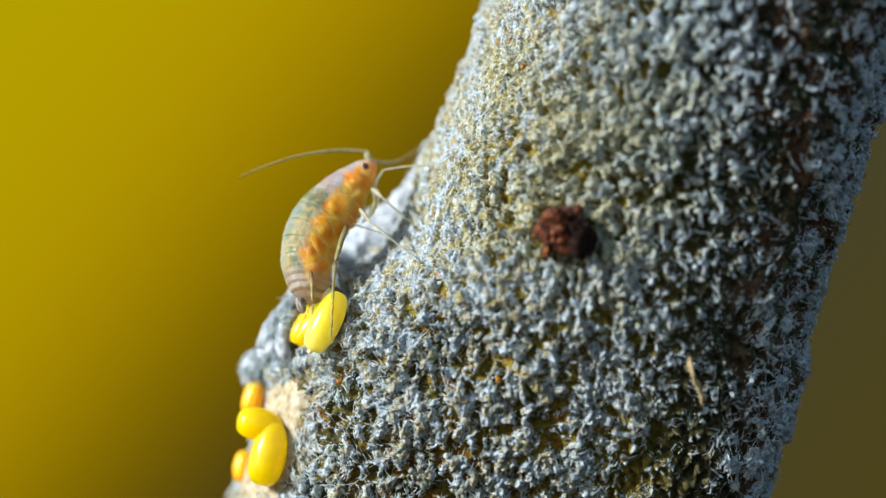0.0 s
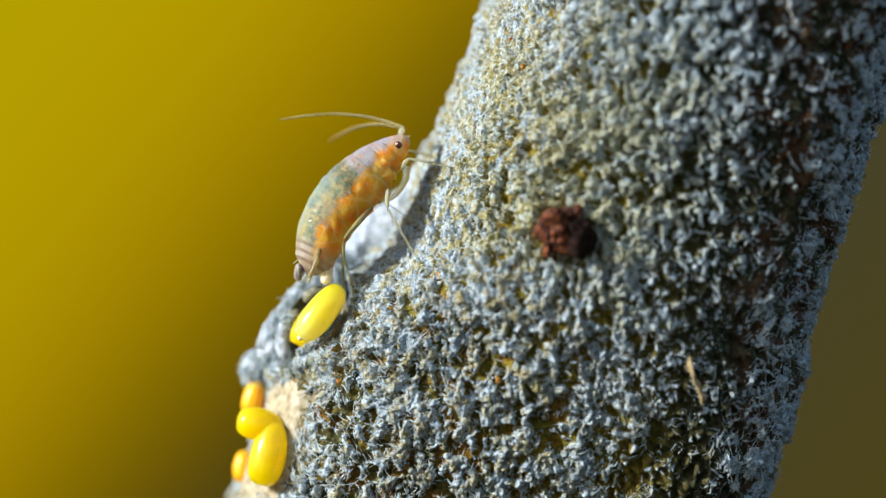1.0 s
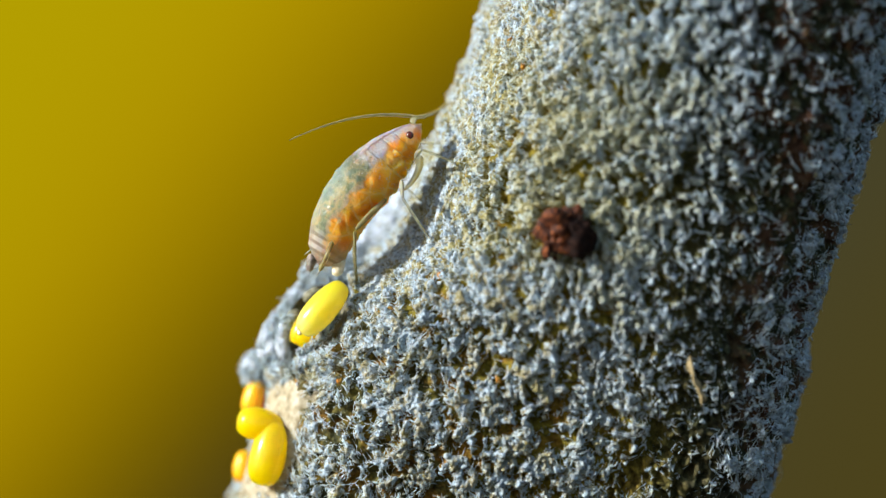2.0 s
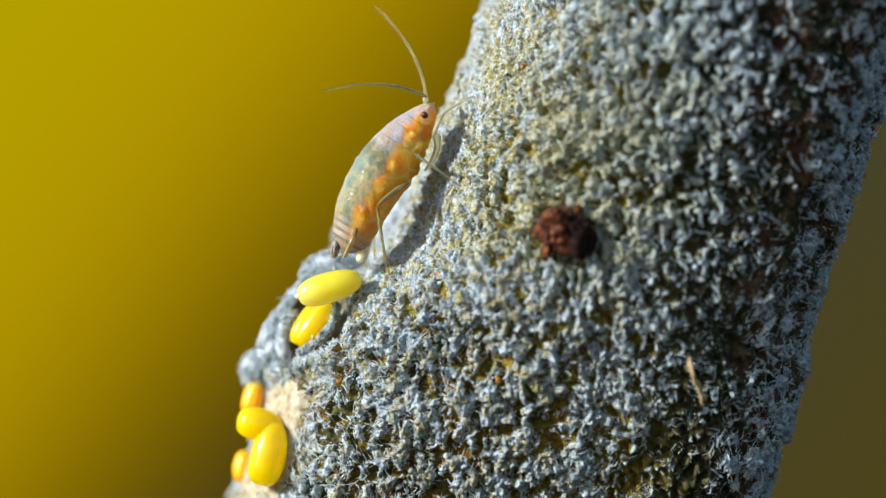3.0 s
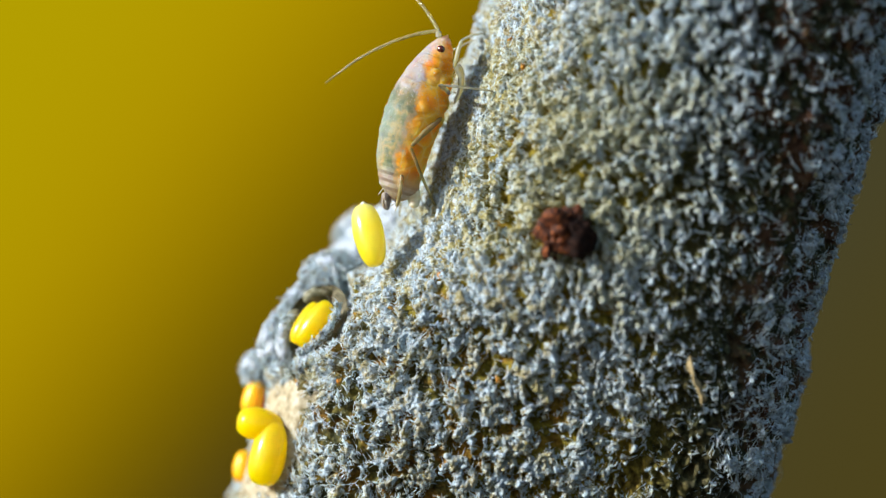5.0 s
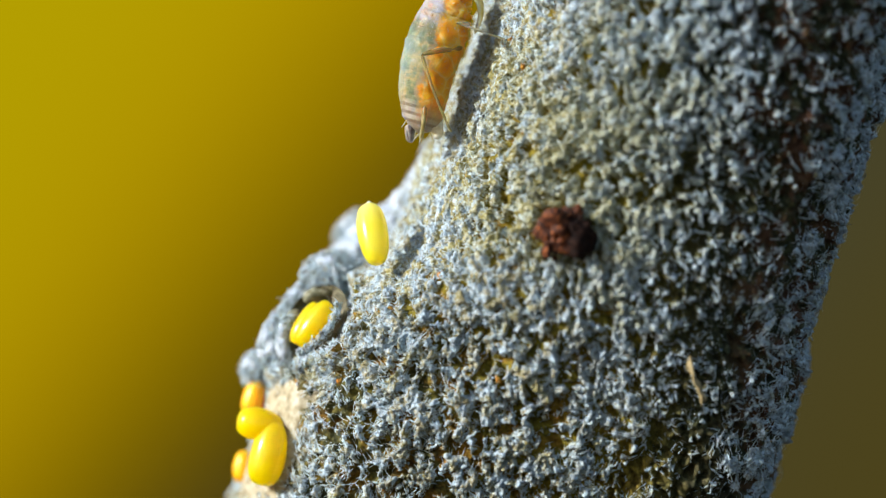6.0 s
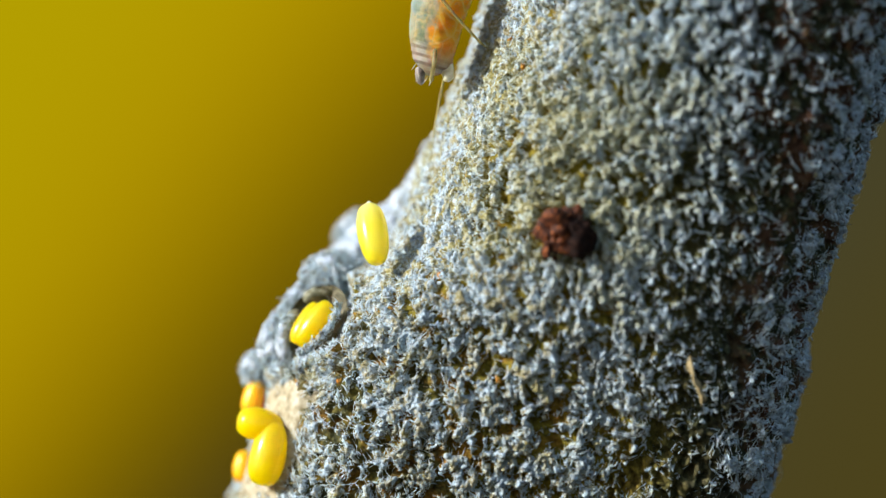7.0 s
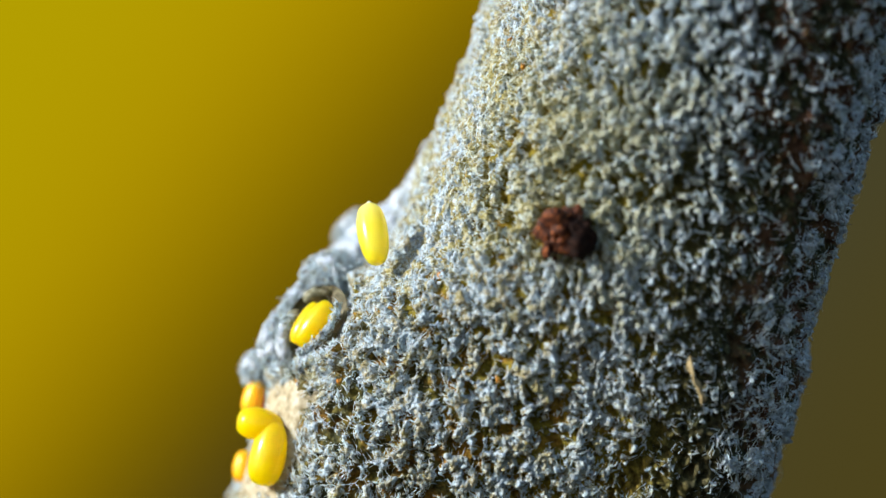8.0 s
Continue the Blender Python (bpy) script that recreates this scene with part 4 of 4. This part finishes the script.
# knee and foot of each leg, x and y, time by time; side -1 is towards the lens
STEPS = {
    ("hind", -1): ((0.0, 570, 490, 585, 605), (0.5, 582, 492, 585, 605), (0.7, 585, 470, 592, 570), (0.9, 590, 445, 606, 524), (1.0, 590, 440, 608, 521), (1.5, 606, 430, 614, 521), (1.7, 610, 425, 614, 521), (2.2, 635, 392, 650, 515),
                   (2.8, 660, 362, 688, 496), (3.0, 675, 360, 690, 496), (3.5, 690, 360, 690, 496), (3.7, 693, 360, 684, 497), (4.0, 700, 360, 677, 498), (4.3, 704, 320, 715, 455), (4.5, 712, 278, 756, 414), (4.7, 715, 275, 756, 412),
                   (5.2, 740, 225, 785, 345), (5.8, 770, 182, 794, 322), (6.0, 750, 110, 797, 236), (6.2, 760, 95, 835, 222), (6.5, 770, 75, 848, 216), (6.8, 775, 40, 852, 180), (7.0, 768, -4, 858, 86), (7.3, 805, -60, 880, 30), (8.0, 850, -200, 930, -110)),
    ("mid", -1): ((0.0, 637, 395, 742, 462), (0.5, 650, 395, 742, 462), (1.0, 672, 355, 741, 462), (1.5, 692, 345, 741, 462), (1.7, 692, 345, 741, 462), (2.2, 715, 318, 785, 400), (2.8, 742, 290, 808, 330), (3.0, 745, 280, 818, 332),
                  (3.5, 755, 268, 812, 324), (4.0, 760, 255, 806, 318), (4.3, 772, 232, 830, 270), (4.5, 792, 203, 868, 204), (4.7, 792, 195, 876, 201), (5.2, 802, 120, 884, 130), (5.8, 812, 50, 896, 70), (6.0, 805, 38, 902, 73),
                  (6.5, 815, -5, 908, 40), (7.0, 840, -110, 930, -70), (8.0, 890, -300, 970, -260)),
    ("fore", -1): ((0.0, 690, 362, 742, 408), (0.5, 690, 325, 762, 358), (0.8, 715, 285, 790, 315), (1.0, 725, 268, 810, 299), (1.5, 728, 272, 812, 298), (1.7, 728, 270, 810, 297), (2.2, 740, 255, 808, 285), (2.8, 752, 238, 810, 272), (3.0, 775, 190, 846, 166),
                   (3.5, 762, 180, 850, 160), (4.0, 768, 172, 846, 162), (4.5, 773, 143, 842, 152), (4.7, 775, 125, 832, 104), (5.2, 800, 40, 880, 30), (5.8, 825, -60, 905, -60), (7.0, 850, -230, 930, -230), (8.0, 900, -420, 980, -420)),
    ("hind", 1): ((0.0, 585, 470, 615, 520), (0.7, 600, 450, 615, 515), (1.0, 600, 440, 622, 505), (1.7, 615, 430, 625, 500), (2.8, 660, 380, 650, 470), (3.5, 690, 370, 690, 440), (4.5, 720, 320, 690, 410), (4.7, 720, 320, 695, 405), (5.8, 745, 200, 745, 290), (6.0, 750, 150, 765, 255),
                  (6.5, 745, 150, 766, 250), (7.0, 762, 120, 764, 248), (7.2, 780, 85, 780, 200), (7.5, 808, 30, 808, 132), (8.0, 850, -120, 860, -20)),
    ("mid", 1): ((0.0, 655, 400, 700, 420), (1.0, 680, 360, 720, 385), (1.7, 700, 340, 735, 370), (2.8, 745, 290, 775, 310), (3.5, 755, 270, 790, 290), (4.5, 790, 210, 815, 220), (5.8, 815, 60, 850, 70), (7.0, 850, -100, 880, -90), (8.0, 890, -300, 920, -280)),
    ("fore", 1): ((0.0, 690, 275, 768, 292), (0.5, 702, 274, 768, 295), (0.8, 725, 270, 772, 288), (1.0, 738, 262, 775, 280), (1.7, 745, 250, 780, 270), (2.8, 770, 215, 800, 200), (3.5, 775, 175, 805, 190), (4.5, 790, 130, 815, 122), (5.2, 815, 50, 850, 45), (5.8, 830, -50, 870, -40), (7.0, 860, -220, 890, -210), (8.0, 900, -420, 940, -410)),
}
# heading of each antenna's tip from its base, and its turn away from the picture's plane
FEEL = {
    -1: ((0.0, 191, 0), (0.2, 192, 5), (0.5, 194, 5), (0.7, 190, 0), (1.0, 176, 20), (1.5, 180, 5), (1.7, 197, 0), (2.2, 185, -30), (2.8, 171, -64), (3.0, 178, -40), (3.2, 186, -25), (3.5, 189, -25), (4.0, 197, 0), (4.5, 212, 0), (4.7, 204, 10), (5.2, 205, 25), (5.8, 206, 54), (6.0, 206, 58), (6.5, 205, 50), (8.0, 205, 40)),
    1: ((0.0, 12, 66), (0.1, 80, 66), (0.2, 145, 60), (0.3, 190, 40), (0.4, 209, 10), (0.6, 210, 5), (0.8, 196, 40), (1.0, 188, 55), (1.3, 110, 70), (1.5, 30, 68), (1.7, 18, 66), (2.2, 60, 58), (2.8, 108, 42), (3.0, 119, 36), (3.2, 62, 46), (3.5, 53, 54), (4.0, 66, 58), (4.2, 108, 58), (4.5, 126, 60), (4.7, 138, 54), (5.2, 135, 20), (5.8, 130, 20), (6.5, 150, 20), (8.0, 140, 20)),
}
TURN = ((0.0, 22), (0.5, 25), (1.0, 6), (1.5, 0), (8.0, 0))
BODY_DEPTH = 54.0
TIP = Vector((-162, 0, -15)) * U


def glide(rows, t):
    """Values of a table at t, smoothly between its rows and without overshoot."""
    ts = [r[0] for r in rows]
    i = min(max(sum(1 for k in ts if k <= t) - 1, 0), len(rows) - 2)
    h = ts[i + 1] - ts[i]
    f = min(max((t - ts[i]) / h, 0), 1)

    def slope(j, c):
        if j == 0 or j == len(rows) - 1:
            return 0.0
        before = (rows[j][c] - rows[j - 1][c]) / (ts[j] - ts[j - 1])
        after = (rows[j + 1][c] - rows[j][c]) / (ts[j + 1] - ts[j])
        return 0.0 if before * after <= 0 else 2 * before * after / (before + after)

    out = []
    for c in range(1, len(rows[0])):
        p, q, m, n = rows[i][c], rows[i + 1][c], slope(i, c) * h, slope(i + 1, c) * h
        out.append(p * (2 * f ** 3 - 3 * f * f + 1) + m * (f ** 3 - 2 * f * f + f) + q * (3 * f * f - 2 * f ** 3) + n * (f ** 3 - f * f))
    return out


def body_pose(t):
    x, y, head, bend = glide(BODY, t)
    turn = pose(0, 0, 0, 0, -head, 0) @ pose(0, 0, 0, 0, 0, glide(TURN, t)[0])
    return Matrix.Translation(P(x, y, BODY_DEPTH) - turn.to_3x3() @ TIP) @ turn


def bend_pose(t, ring=5):
    """The body's bend up to one ring of the abdomen; the fore body goes with the last."""
    bend = glide(BODY, t)[3]
    m = Matrix.Identity(4)
    for at, share in JOINTS[:ring]:
        pivot = Vector((at, 0, -5)) * U
        m = m @ Matrix.Translation(pivot) @ pose(0, 0, 0, 0, -bend * share, 0) @ Matrix.Translation(-pivot)
    return m


def along(a, b, pole):
    """A pose at a whose x runs to b and whose z leans to pole."""
    x = (b - a).normalized()
    z = pole - x * pole.dot(x)
    z = z.normalized() if z.length > 1e-9 else x.orthogonal().normalized()
    y = z.cross(x)
    return Matrix.Translation(a) @ Matrix((x, y, z)).transposed().to_4x4()


def leg_poses(kind, side, t):
    """Thigh in the body's space and shin in the thigh's, so that the foot stands where it should."""
    kx, ky, fx, fy = glide(STEPS[kind, side], t)
    inv = body_pose(t).inverted()
    hip = Vector(HIPS[kind]) * U
    hip.y *= side
    hip = bend_pose(t, 5 if kind != "hind" else 4) @ hip
    deep = min(max(front_depth(fx, fy), -90), 120) if side < 0 else 120.0
    if kind == "hind" and side < 0:
        deep = min(deep, float(np.interp(t, (0.5, 0.9, 5.0, 5.8), (-12, 120, 120, 8))))
    foot = inv @ P(fx, fy, deep)
    knee = inv @ P(kx, ky, BODY_DEPTH + side * 70)
    a, b = (v * U for v in BONES[kind, side])
    way = foot - hip
    d = min(max(way.length, abs(a - b) * 1.02), (a + b) * 0.995)
    way.normalize()
    lift = knee - hip
    lift = (lift - way * lift.dot(way)).normalized()
    c = (a * a + d * d - b * b) / (2 * a * d)
    bend = hip + way * (a * c) + lift * (a * math.sqrt(max(1 - c * c, 0)))
    thigh = along(hip, bend, lift)
    shin = along(bend, hip + way * d, lift)
    return thigh, thigh.inverted() @ shin


BEATS = [i / 10 for i in range(81)]


def motions():
    walk(fresh_egg, [(t, egg_pose(x, y, min(front_depth(x + 26, y + 10), 60) - 22, tilt, min(max((t - 4.4) / 0.8, 0), 1) * -22))
                     for t in BEATS for x, y, tilt in [glide(EGG_ROWS, t)]])
    walk(aphid, [(t, body_pose(t)) for t in BEATS])
    for ring, ob in enumerate(rear_parts):
        if ring:
            walk(ob, [(t, bend_pose(t, ring)) for t in BEATS])
    for ob in fore_parts:
        walk(ob, [(t, bend_pose(t)) for t in BEATS])
    for (kind, side), (leg, shin) in legs.items():
        both = [(t, *leg_poses(kind, side, t)) for t in BEATS]
        walk(leg, [(t, a) for t, a, b in both])
        walk(shin, [(t, b) for t, a, b in both])
    for side, (root, whip) in feelers.items():
        roots, whips = [], []
        for t in BEATS:
            head, yaw = glide(FEEL[side], t)
            stand = bend_pose(t) @ Matrix.Translation(Vector(ANTENNA_AT[side]) * U) @ pose(0, 0, 0, 0, -24, side * 12)
            turn = (body_pose(t) @ stand).to_3x3().inverted().to_4x4() @ pose(0, 0, 0, 0, -head, 0) @ pose(0, 0, 0, 0, 0, yaw)
            roots.append((t, stand))
            whips.append((t, Matrix.Translation((ROOT * U, 0, 0)) @ turn))
        walk(root, roots)
        walk(whip, whips)


motions()
